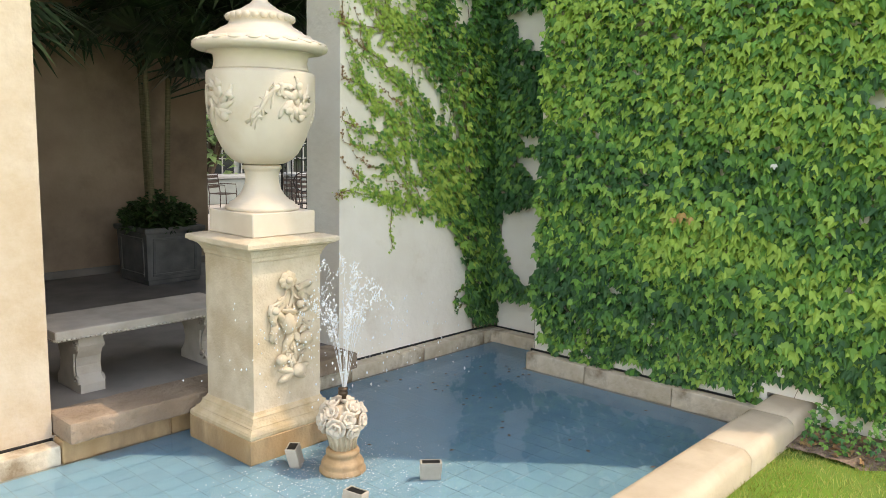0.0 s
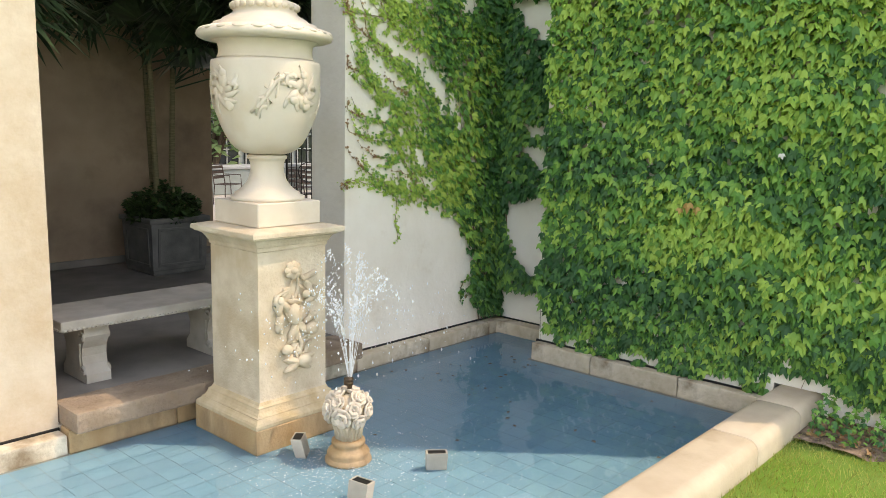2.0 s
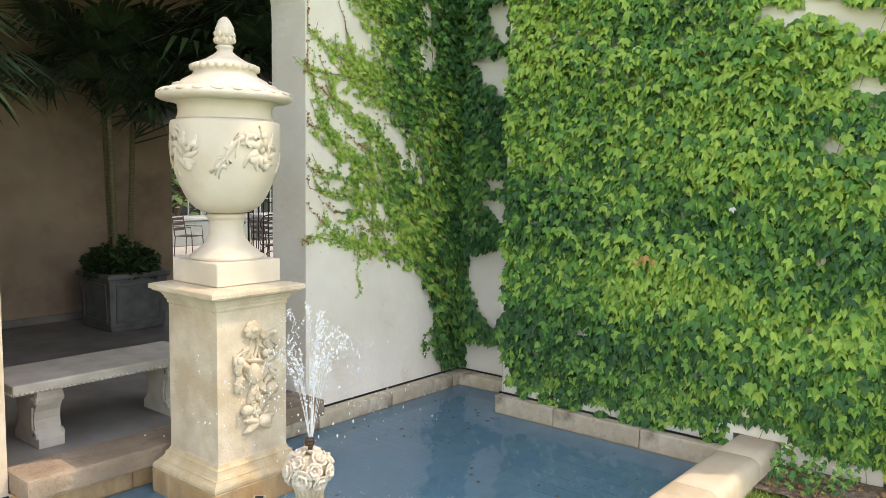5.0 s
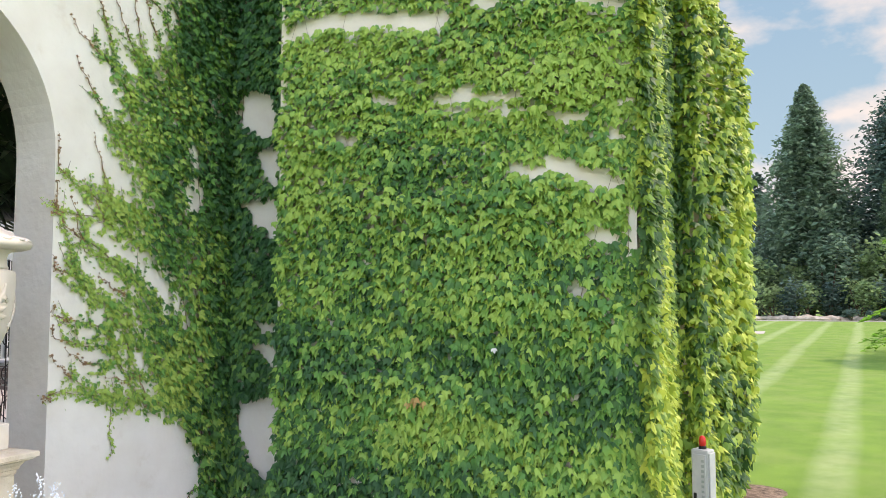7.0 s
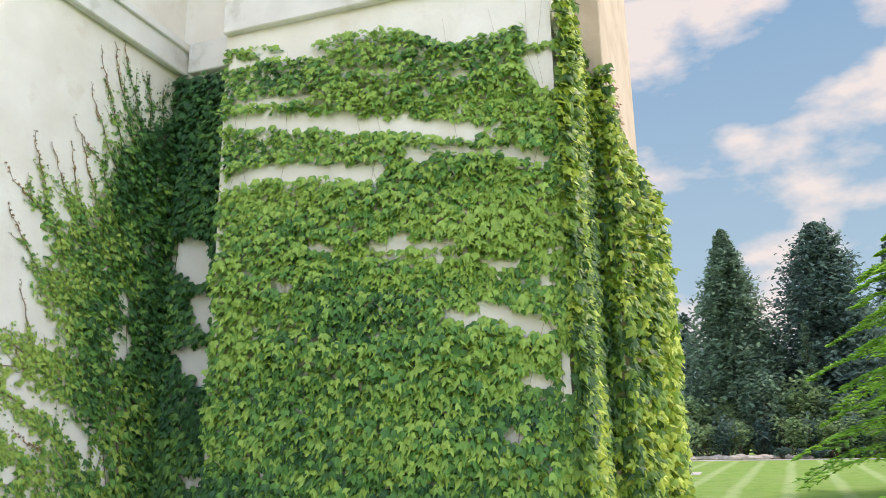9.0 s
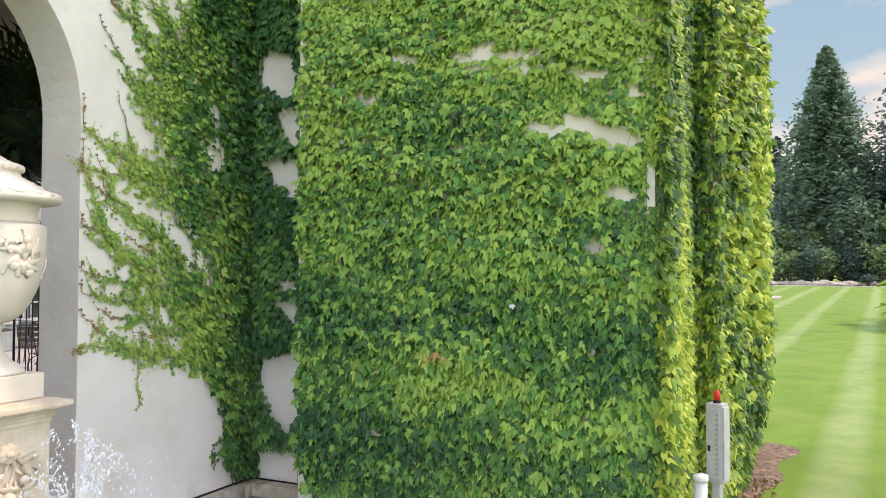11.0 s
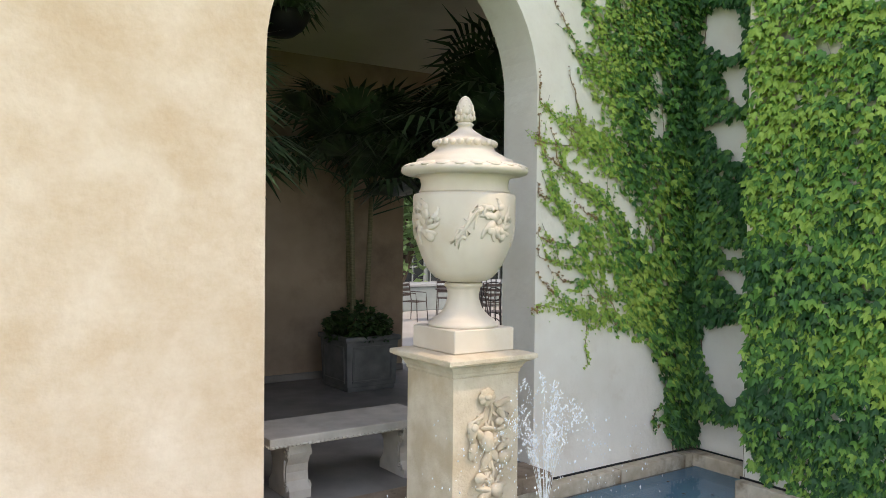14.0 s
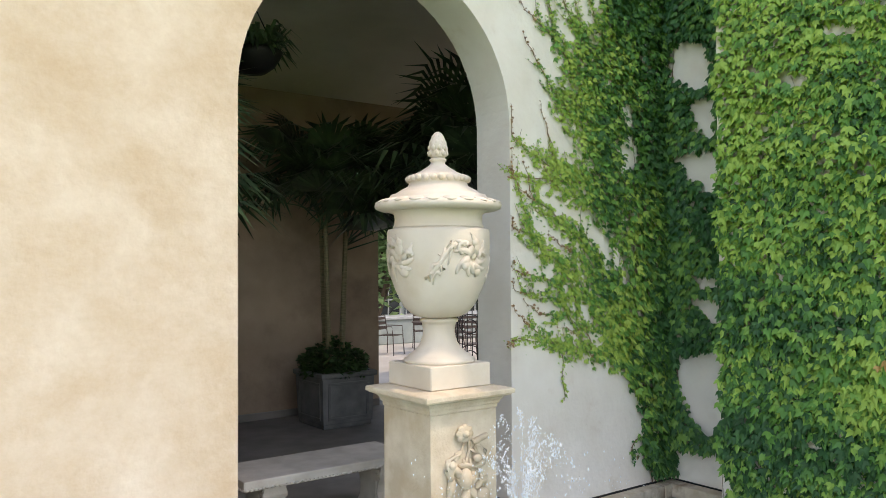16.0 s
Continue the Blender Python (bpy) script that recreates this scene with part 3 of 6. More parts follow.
for x0, x1 in ((-4.446, -3.72), (-3.714, -2.906)):
    kerb_block(riser, x0, x1, KY - 0.01, -0.022, 0.165, M_WETSTONE, 0.006)
kerb_e = thing("kerb_east", (0, 0, 0), "weathered stone kerb under the ivy wall", "kerb", kind="structure")
kerb_block(kerb_e, -0.16, -0.003, -0.92, -0.003, 0.136)
for y0, y1 in ((-1.557, -0.945), (-2.356, -1.563), (-3.05, -2.362)):
    kerb_block(kerb_e, -0.67, -0.563, y0, y1, 0.168)

def seal(x0, x1, y0, y1, z):
    structure(part("trim_seal", box(x0, x1, y0, y1, z - 0.02, z), M_DARK), "thin black joint between kerb and wall", "trim")
seal(-9.0, -4.45, -0.020, -0.001, 0.148)
seal(-2.07, -0.02, -0.020, -0.001, 0.148)
seal(-0.020, -0.001, -0.84, -0.022, 0.148)
seal(-0.578, -0.561, -3.04, -0.93, 0.182)

# rounded front rim
def rim_section():
    y0, y1, h, r = -3.40, -3.06, 0.275, 0.075
    pts = [(y0 + 0.012, -0.1), (y0, 0.10)]
    for k in range(6):
        a = math.pi - math.pi / 2 * k / 5
        pts.append((y0 + r + r * math.cos(a), h - r + r * math.sin(a)))
    for k in range(6):
        a = math.pi / 2 - math.pi / 2 * k / 5
        pts.append((y1 - r + r * math.cos(a), h - r + r * math.sin(a)))
    pts += [(y1, 0.12), (y1 - 0.02, -0.1)]
    return pts
rim = thing("pool_rim", (0, 0, 0), "rounded pale stone rim along the lawn", "kerb", kind="structure")
for x0, x1 in ((-9.0, -7.25), (-7.244, -5.6), (-5.594, -3.7), (-3.694, -1.76), (-1.754, -1.0), (-0.994, -0.370)):
    bm = bmesh.new()
    L = x1 - x0
    rows = []
    for f in (0, 0.006, L - 0.006, L):
        s = 0.004 if f in (0, L) else 0
        rows.append([bm.verts.new((f - L / 2, y + (s if y < -3.23 else -s), z - (s if z > 0.1 else 0))) for y, z in rim_section()])
    for a, b in zip(rows, rows[1:]):
        for k in range(len(a) - 1):
            bm.faces.new((a[k], a[k + 1], b[k + 1], b[k]))
    bm.faces.new(rows[0][::-1])
    bm.faces.new(rows[-1])
    bmesh.ops.recalc_face_normals(bm, faces=bm.faces)
    ob = part("block", bm, M_RIM, rim, smooth=True)
    ob.location.x = (x0 + x1) / 2
water = raw("water", [(x, y, 0.022) for x, y in ((-8.98, -3.07), (-0.0, -3.07), (-0.0, -0.02), (-8.98, -0.02))], [(0, 1, 2, 3)], M_WATER)
water.visible_shadow = False
structure(water, "shallow clear pool water over blue tiles", "water")
structure(part("wall_pool_west", box(-9.4, -9.002, -3.4, 0, -0.2, 0.26, 0.02), M_KERB), "stone kerb at the far end of the pool", "kerb")

# thick doorstep of the arch
bm = box(-4.44, -2.1, -0.26, 0.10, 0.166, 0.30, 0.018, seg=2)
bmesh.ops.subdivide_edges(bm, edges=[e for e in bm.edges if e.calc_length() > 1], cuts=24)
for v in bm.verts:
    k = noise.noise(v.co * 7)
    if v.co.y < -0.2 or v.co.z > 0.29:
        v.co += Vector((0, 0.010 * k, 0.006 * noise.noise(v.co * 11)))
tagged(part("doorstep", bm, M_STEP, smooth=False), "thick rough-edged pinkish stone doorstep under the arch", "step", kind="structure")

# ---- pedestal and urn ----
PX, PY = -3.29, -0.635
pedestal = thing("pedestal", (PX, PY, 0), "tall square limestone pedestal with carved fruit drop, in the pool", "pedestal")
part("plinth", square([(0.348, -0.005), (0.357, 0.0), (0.357, 0.166), (0.352, 0.171)]), M_WETSTONE, pedestal, "ochre water-stained stone plinth")
part("base_moulding", square([(0.352, 0.1712), (0.356, 0.180), (0.356, 0.198), (0.348, 0.212), (0.334, 0.222), (0.326, 0.232), (0.326, 0.238), (0.314, 0.245), (0.302, 0.262), (0.296, 0.280), (0.296, 0.290), (0.280, 0.300), (0.272, 0.318)]), M_STONELOW, pedestal, "stained stone mouldings")
part("shaft", square([(0.271, 0.318), (0.268, 0.33), (0.268, 1.285), (0.262, 1.29)]), M_STONE, pedestal)
part("cap", square([(0.272, 1.2901), (0.276, 1.30), (0.276, 1.316), (0.284, 1.320), (0.290, 1.338), (0.306, 1.360), (0.330, 1.372), (0.344, 1.376), (0.344, 1.382), (0.360, 1.388), (0.360, 1.412), (0.356, 1.418), (0.285, 1.434), (0.230, 1.436)]), M_STONE, pedestal)


def fruit_drop():
    """Ribbons, blossoms, leaves and fruit hanging on the shaft's face; local x, z with y out of the face."""
    rng = random.Random(12)
    bm = bmesh.new()
    tube([(0.015 * math.sin(14 * u), -0.010 - 0.006 * math.cos(14 * u), 1.12 - 0.60 * u) for u in np.linspace(0, 1, 26)], 0.010, bm, 6)
    drop = part("fruit_drop", bm, M_STONE, pedestal, "carved drop of ribbons, leaves and fruit", True)
    drop.location, drop.scale = (0.015, -0.268, 0), (1.15, 0.95, 1)
    def petal(bm, x, z, r, a, out, sq=0.45):
        m = Matrix.Translation((x, -out, z)) @ Matrix.Rotation(a, 4, "Y") @ Matrix.Translation((0, 0, r * 0.6)) @ Matrix.Diagonal((sq, 0.35, 1, 1))
        bmesh.ops.create_icosphere(bm, subdivisions=2, radius=r, matrix=m)
    def leaf(x, z, r, a):
        bm = bmesh.new()
        petal(bm, x, z, r, a, 0.012, 0.36)
        for v in bm.verts:
            v.co.y += 0.008 * math.sin(v.co.z * 90 + v.co.x * 40)
        part("leaf", bm, M_STONE, drop, "", True)
    def fruit(x, z, r, tall=1.0):
        bm = blob(bmesh.new(), (x, -0.032, z), r, 3, (1, 0.85, tall))
        part("fruit", bm, M_STONE, drop, "", True)
    bm = bmesh.new()
    for i in range(8):
        petal(bm, -0.02, 1.15, 0.040, 2 * math.pi * i / 8 + rng.random() * 0.2, 0.016, 0.75)
    blob(bm, (-0.02, -0.030, 1.15), 0.024)
    part("blossom", bm, M_STONE, drop, "", True)
    for pts in (((0.03, -0.012, 1.11), (0.09, -0.02, 1.06), (0.13, -0.016, 1.02), (0.12, -0.016, 0.98), (0.09, -0.014, 0.99)),
                ((-0.02, -0.012, 1.10), (-0.05, -0.02, 1.03), (-0.13, -0.018, 1.00), (-0.15, -0.014, 0.93)),
                ((0.01, -0.012, 0.74), (0.03, -0.02, 0.66), (0.02, -0.016, 0.58))):
        part("ribbon", tube(pts, 0.011, None, 6), M_STONE, drop, "", True)
    for x, z, r, a in ((0.06, 1.09, 0.065, 1.2), (0.07, 1.06, 0.06, 2.6), (0.11, 1.00, 0.05, 2.9), (-0.13, 0.98, 0.08, 3.0), (-0.10, 0.95, 0.075, 2.5), (-0.11, 0.86, 0.07, 3.3), (-0.04, 0.95, 0.06, 1.8), (0.06, 0.93, 0.055, 1.3), (0.10, 0.86, 0.05, 2.7),
                       (0.005, 0.80, 0.075, 0.4), (0.005, 0.80, 0.075, 2.4), (0.005, 0.80, 0.08, 3.6), (0.005, 0.80, 0.07, 5.5), (0.07, 0.80, 0.06, 1.0), (-0.05, 0.68, 0.05, 0.5),
                       (0.015, 0.535, 0.075, 1.3), (0.015, 0.535, 0.07, 2.2), (0.015, 0.535, 0.075, 4.2), (0.015, 0.535, 0.07, 5.0), (-0.09, 0.99, 0.045, 0.6)):
        leaf(x, z, r, a)
    for k in range(30):
        z = rng.uniform(0.56, 1.06)
        w = 0.04 + 0.07 * math.sin(math.pi * (z - 0.5) / 0.62)
        leaf(rng.uniform(-w, w), z, rng.uniform(0.024, 0.046), rng.uniform(0, 6.28))
    for x, z, r, t in ((-0.025, 0.865, 0.052, 1.7), (0.100, 0.745, 0.056, 1.05), (-0.075, 0.635, 0.044, 1), (0.045, 0.540, 0.056, 1), (0.06, 0.985, 0.034, 1), (-0.115, 0.965, 0.030, 1.2)):
        fruit(x, z, r * 0.8, t)


fruit_drop()
urn = thing("urn", (PX, PY, 1.436), "large lidded cream limestone urn with carved relief, on the pedestal", "urn")
Z = -1.436
part("plinth", box(-0.245, 0.245, -0.245, 0.245, 0.001, 0.152, 0.006), M_URN, urn)
part("foot", lathe([(r, z + Z) for r, z in ((0.236, 1.5885), (0.240, 1.600), (0.236, 1.614), (0.216, 1.622), (0.210, 1.636), (0.180, 1.652), (0.150, 1.680), (0.124, 1.720), (0.110, 1.765), (0.106, 1.800), (0.112, 1.835), (0.116, 1.850), (0.128, 1.856), (0.128, 1.874), (0.118, 1.882))]), M_URN, urn, smooth=True)
urn_body = part("body", lathe([(r, z + Z) for r, z in ((0.100, 1.884), (0.150, 1.893), (0.196, 1.918), (0.232, 1.955), (0.262, 2.005), (0.292, 2.070), (0.318, 2.145), (0.334, 2.220), (0.342, 2.300), (0.346, 2.380), (0.346, 2.455), (0.340, 2.472), (0.315, 2.478), (0.308, 2.482))], 64), M_URN, urn, smooth=True)
part("neck", lathe([(r, z + Z) for r, z in ((0.304, 2.483), (0.306, 2.494), (0.298, 2.506), (0.294, 2.540), (0.300, 2.575), (0.330, 2.592), (0.340, 2.594))], 64), M_URN, urn, smooth=True)


def rim_wave(i, a):
    return 1 + (0.012 * (abs(math.sin(a * 14)) - 0.5) if i in (2, 3, 4) else 0)


lid = part("lid", lathe([(r, z + Z) for r, z in ((0.30, 2.5945), (0.395, 2.600), (0.420, 2.612), (0.428, 2.632), (0.414, 2.652), (0.352, 2.672), (0.330, 2.690), (0.322, 2.704), (0.280, 2.716), (0.268, 2.730), (0.205, 2.765), (0.196, 2.785), (0.206, 2.800), (0.206, 2.822), (0.190, 2.840), (0.165, 2.846), (0.120, 2.868), (0.070, 2.900), (0.050, 2.918), (0.048, 2.932), (0.058, 2.940), (0.058, 2.950), (0.044, 2.958))], 112, None, rim_wave), M_URN, urn, smooth=True)
bm = bmesh.new()
for k in range(22):                                    # egg border of the lid
    a = 2 * math.pi * k / 22
    c, s = math.cos(a), math.sin(a)
    for off, r, h in ((0, 0.020, 0.024),):
        aa = a + off * math.pi / 22
        m = Matrix.Translation((0.385 * math.cos(aa), 0.385 * math.sin(aa), 2.660 + Z)) @ Matrix.Rotation(aa, 4, "Z") @ Matrix.Rotation(radians(18), 4, "Y") @ Matrix.Diagonal((2.3, 2.5, 0.62, 1))
        bmesh.ops.create_icosphere(bm, subdivisions=2, radius=r, matrix=m)
tagged(part("egg_border", bm, M_URN, lid, "carved egg border", True), kind="stuff")
bm = bmesh.new()
for k in range(24):                                    # bead ring of the dome
    a = 2 * math.pi * k / 24
    blob(bm, (0.198 * math.cos(a), 0.198 * math.sin(a), 2.812 + Z), 0.026, 2, (1, 1, 0.9))
tagged(part("bead_ring", bm, M_URN, lid, "carved bead ring", True), kind="stuff")
bm = lathe([(r, z + Z) for r, z in ((0.044, 2.9585), (0.056, 2.972), (0.058, 3.000), (0.054, 3.010), (0.062, 3.020), (0.060, 3.050), (0.048, 3.090), (0.028, 3.125), (0.008, 3.138))], 32)
for ring in range(4):
    for k in range(8):
        a = 2 * math.pi * (k + ring * 0.5) / 8
        rr = (0.058, 0.056, 0.046, 0.030)[ring]
        blob(bm, (rr * math.cos(a), rr * math.sin(a), 2.99 + ring * 0.035 + Z), 0.016, 1, (1, 1, 1.5))
part("finial", bm, M_URN, lid, "carved bud finial", True)


def urn_relief():
    """Carved foliage groups with curled leaves and scrolls, joined by slanting ribbons, round the belly."""
    rng = random.Random(5)
    def belly(a, z, out=0.0):
        r = np.interp(z, (2.0, 2.07, 2.145, 2.22, 2.30, 2.38, 2.46), (0.262, 0.292, 0.318, 0.334, 0.342, 0.346, 0.346)) + out
        return Vector((r * math.cos(a), r * math.sin(a), z + Z))
    def carve(name, bm):
        for v in bm.verts:                               # keep the carving shallow
            r = math.hypot(v.co.x, v.co.y)
            rb = float(belly(0, v.co.z - Z).x)
            if r > rb:
                k = (rb + (r - rb) * 0.48) / r
                v.co.x, v.co.y = v.co.x * k, v.co.y * k
        part(name, bm, M_URN, urn_body, "", True)
    def ridge(name, c, pts, w, taper=0.3, out=0.006):
        carve(name, tube([belly(c + a, z, out) for a, z in pts], w, None, 8, taper))
    for g in range(4):
        c = radians(-86 + 90 * g)
        for k in range(9):                               # curled leaves of the group
            t = 2 * math.pi * k / 9 + rng.uniform(-0.2, 0.2)
            q = rng.uniform(0.75, 1.15)
            ridge("leaf", c, [(0.47 * q * u * math.cos(t + 0.9 * u), 2.275 + 0.145 * q * u * math.sin(t + 0.9 * u)) for u in (0.20, 0.45, 0.7, 0.9, 1.0)], 0.030, 0.25)
        for s in (-1, 1):                                # spiral scrolls
            ridge("scroll", c, [(s * 0.24 + (0.15 - 0.022 * u) * math.cos(u * s), 2.30 - 0.03 * s + (0.062 - 0.009 * u) * math.sin(u)) for u in np.linspace(0.4, 5.6, 16)], 0.018, 0.5, 0.012)
        for a0, z0 in ((0.0, 2.30), (-0.16, 2.23), (0.15, 2.19), (0.05, 2.38)):   # fruit between them
            carve("fruit", blob(bmesh.new(), belly(c + a0, z0, 0.004), rng.uniform(0.026, 0.036), 2, (1, 1, rng.uniform(0.8, 1.3))))
        ridge("ribbon", c, [(-0.36 - 0.62 * u, 2.375 - 0.235 * u + 0.012 * math.sin(7 * u)) for u in np.linspace(0, 1, 10)], 0.015, 0.8, 0.006)   # ribbon
        ridge("ribbon", c, [(-0.42 - 0.10 * u, 2.375 - 0.12 * u + 0.02 * math.sin(5 * u)) for u in np.linspace(0, 1, 6)], 0.014, 0.3)
        for a0, up in ((-0.40, 0.05), (-0.56, -0.05)):     # ribbon tails
            ridge("ribbon", c, [(a0, 2.34), (a0 - 0.07, 2.335 + up), (a0 - 0.15, 2.325 + up * 0.4)], 0.013, 0.4)
        ridge("leaf", c, [(-0.62, 2.20), (-0.70, 2.25), (-0.80, 2.235), (-0.86, 2.19), (-0.88, 2.13)], 0.020, 0.3)
        ridge("leaf", c, [(-0.66, 2.18), (-0.74, 2.19), (-0.80, 2.16), (-0.82, 2.11)], 0.016, 0.3)


urn_relief()

# ---- ivy ----
def inside(px, pz, poly):
    hit = False
    for (x0, z0), (x1, z1) in zip(poly, poly[1:] + poly[:1]):
        if (z0 > pz) != (z1 > pz) and px < (x1 - x0) * (pz - z0) / (z1 - z0) + x0:
            hit = not hit
    return hit


def in_gap(u, z, gaps, ragged, fine=0.45):
    for gu, gz, ru, rz in gaps:
        w = 1 + 0.55 * noise.noise((u * ragged, z * ragged, 2.0)) + fine * noise.noise((u * 17, z * 17, 6.0))
        if ((u - gu) / (ru * w)) ** 2 + ((z - gz) / (rz * w)) ** 2 < 1:
            return True
    return False


# the shaded long face
WALL_GAPS = [(-1.10, 5.25, -2.25, 5.06, 0.075), (-2.30, 5.02, -2.85, 4.93, 0.075), (-2.90, 4.90, -3.36, 4.80, 0.065), (-1.10, 5.42, -1.85, 5.36, 0.030), (-1.14, 4.66, -1.35, 4.70, 0.080),
             (-1.40, 4.72, -2.42, 4.56, 0.085), (-2.80, 4.72, -3.00, 4.63, 0.045), (-3.05, 4.70, -3.43, 4.61, 0.022), (-3.48, 4.62, -3.71, 4.60, 0.030), (-3.71, 4.53, -3.95, 4.47, 0.035),
             (-1.06, 5.84, -1.22, 5.83, 0.040), (-1.40, 5.86, -1.93, 5.78, 0.045), (-2.54, 3.91, -3.13, 3.87, 0.040), (-2.67, 3.97, -2.79, 3.96, 0.025), (-2.44, 3.83, -3.36, 3.75, 0.014),
             (-1.93, 3.97, -2.09, 3.94, 0.045), (-3.52, 3.67, -3.68, 3.65, 0.038), (-4.02, 5.30, -4.02, 5.16, 0.10), (-3.88, 5.36, -4.06, 5.36, 0.05), (-3.26, 5.33, -3.33, 5.32, 0.035),
             (-2.22, 5.56, -2.70, 5.46, 0.020), (-3.89, 3.53, -3.91, 3.50, 0.04), (-3.99, 3.74, -4.03, 3.74, 0.03), (-3.20, 3.30, -3.28, 3.27, 0.060), (-3.50, 3.31, -3.88, 3.14, 0.070),
             (-4.05, 2.92, -4.05, 2.70, 0.05), (-3.78, 2.80, -3.88, 2.74, 0.06), (-1.60, 3.66, -1.72, 3.64, 0.04), (-3.64, 2.37, -3.66, 2.36, 0.04)]


def in_bar(u, z, bars):
    """Bare strips between the vine's shingled rows, scalloped by the leaves over them."""
    for u0, z0, u1, z1, h in bars:
        L = (u1 - u0) ** 2 + (z1 - z0) ** 2
        t = max(0, min(1, ((u - u0) * (u1 - u0) + (z - z0) * (z1 - z0)) / L)) if L else 0
        w = h * (0.85 + 0.55 * noise.noise((u * 6, z * 3, 2.0)) + 0.55 * noise.noise((u * 23, z * 9, 6.0))) + 0.010
        du, dz = u - (u0 + t * (u1 - u0)), z - 0.012 - (z0 + t * (z1 - z0))
        if (du * 0.6) ** 2 + dz * dz < w * w:
            return True
    return False


def long_face():
    rng = random.Random(21)
    P, S = [], []
    stems = bmesh.new()
    n = 0
    while n < 22000:
        y, z = rng.uniform(-4.16, -0.80), rng.uniform(0.16, 6.05)
        top = 5.98 - 0.10 * (y + 1.0) * -1 + 0.18 * noise.noise((y * 1.7, 0.3, 7.0))
        if y < -3.85:
            top -= 0.2
        if y > -0.965 - (0.025 if z < 1.7 else 0) + 0.07 * noise.noise((0.4, z * 2.6, 1.7)) + 0.06 * noise.noise((0.4, z * 9, 1.7)):
            continue
        if z > top or in_bar(y, z, WALL_GAPS):
            continue
        if z < 0.26 and noise.noise((y * 4, z * 3, 5.5)) > 0.05 or z < 0.37 and -3.47 < y < -3.00:
            continue
        n += 1
        band = noise.noise((y * 0.55, z * 2.1, 0.0)) + 0.5 * noise.noise((y * 1.6, z * 4.5, 3.0))
        thick = 0.085 + 0.085 * max(-0.8, band) + 0.03 * (3 - z) / 3
        if z < 0.5:
            thick = min(thick, 0.05 if not -3.7 < y < -2.9 else 0.025)
        d = max(0.010, thick * (rng.uniform(0.55, 1.15) if rng.random() < 0.65 else rng.uniform(0.1, 0.6)))
        P.append((-0.565 - d * (0.4 if y < -3.95 else 1), y, z))
        S.append(rng.uniform(0.72, 1.2) * (0.098 - 0.0055 * z - 0.004 * (y + 3.5)) * min(1, 0.70 + 0.30 * z / 1.0))
    for k in range(9):
        y = -4.0 + 3.0 * k / 8 + rng.uniform(-0.05, 0.05)
        pts, yy = [], y
        for j in range(13):
            pts.append((-0.570, yy, 0.12 + 0.48 * j))
            yy = min(-0.95, max(-4.0, yy + rng.uniform(-0.2, 0.2)))
        tube(pts, 0.0022, stems, 4, 0.4)
    V = leaves(np.array(P), S, -78, 18, rng, (0, 52), 24)
    near = np.linalg.norm(np.array(P) - np.array((-6.3, -5.0, 2.1)), axis=1)
    return V, near, stems


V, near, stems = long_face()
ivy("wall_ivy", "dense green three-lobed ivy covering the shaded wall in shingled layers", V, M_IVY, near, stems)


# the sunlit garden side
def garden_side():
    rng = random.Random(8)
    P, S, W = [], [], []
    stems = bmesh.new()
    n = 0
    while n < 17000:
        x, z = -0.66 + 4.95 * rng.random() ** 1.3, rng.uniform(0.14, 6.5)
        pier = x > 0.93
        top = 6.15 + 0.25 * noise.noise((x * 1.5, 0.2, 1.0)) - (0.15 if x < 0.2 else 0)
        if pier:                                          # bare wall over the hanging mass of the pier
            top = 5.75 - 0.35 * min(1, (x - 0.93) / 0.8) + 0.12 * noise.noise((x * 2.0, 4.2, 1.0))
        if z > top:
            continue
        rope = noise.noise((x * 3.2, z * 0.45, 9.0))
        full = min(1, 0.35 + z / 1.6) * min(1, max(0.12, (top - z) / 0.7))
        if pier:
            bulge = np.interp(x, (0.93, 1.25, 1.7, 2.3, 4.3), (0.03, 0.20, 0.34, 0.30, 0.24)) * full
            thick = bulge * (1 + 0.35 * rope) + 0.03
        else:
            thick = (0.13 if x < -0.25 else 0.05) * (0.7 + 0.5 * rope) + 0.03
        n += 1
        P.append((x, (-4.28 if pier else -4.06) - max(0.012, thick * rng.uniform(0.45, 1.1)), z))
        S.append(rng.uniform(0.75, 1.25) * (0.108 - 0.004 * z))
        W.append(rng.gauss(-52, 34) if pier or x < -0.25 else rng.gauss(-38, 34))
    for k in range(1500):                                 # the pier's shaded return
        P.append((0.94 - rng.uniform(0.01, 0.08), rng.uniform(-4.36, -4.06), rng.uniform(0.14, 5.9)))
        S.append(rng.uniform(0.075, 0.115))
        W.append(rng.gauss(-80, 16))
    for k in range(5):
        xx = -0.4 + 4.3 * k / 4
        pts = []
        for j in range(12):
            pts.append((xx, -4.068 if xx < 0.93 else -4.288, 0.12 + 0.46 * j))
            xx = min(4.2, max(-0.55, xx + rng.uniform(-0.06, 0.06)))
            if 0.85 < xx < 1.0:
                xx = 0.84 if pts[0][0] < 0.9 else 1.02
        tube(pts, 0.007, stems, 4, 0.4)
    V = np.concatenate([leaves(np.array([p]), [q], w, 24, rng, (0, 62), 0) for p, q, w in zip(P, S, W)])
    near = np.linalg.norm(np.array(P) - np.array((-6.3, -5.0, 2.1)), axis=1)
    Q = [(rng.uniform(1.0, 1.9), -4.30 - rng.uniform(0.01, 0.06), rng.uniform(5.3, 5.95)) for _ in range(110)]
    T = leaves(np.array(Q), [rng.uniform(0.025, 0.05) for _ in Q], -40, 30, rng)
    return V, near, stems, T


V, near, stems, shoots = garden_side()
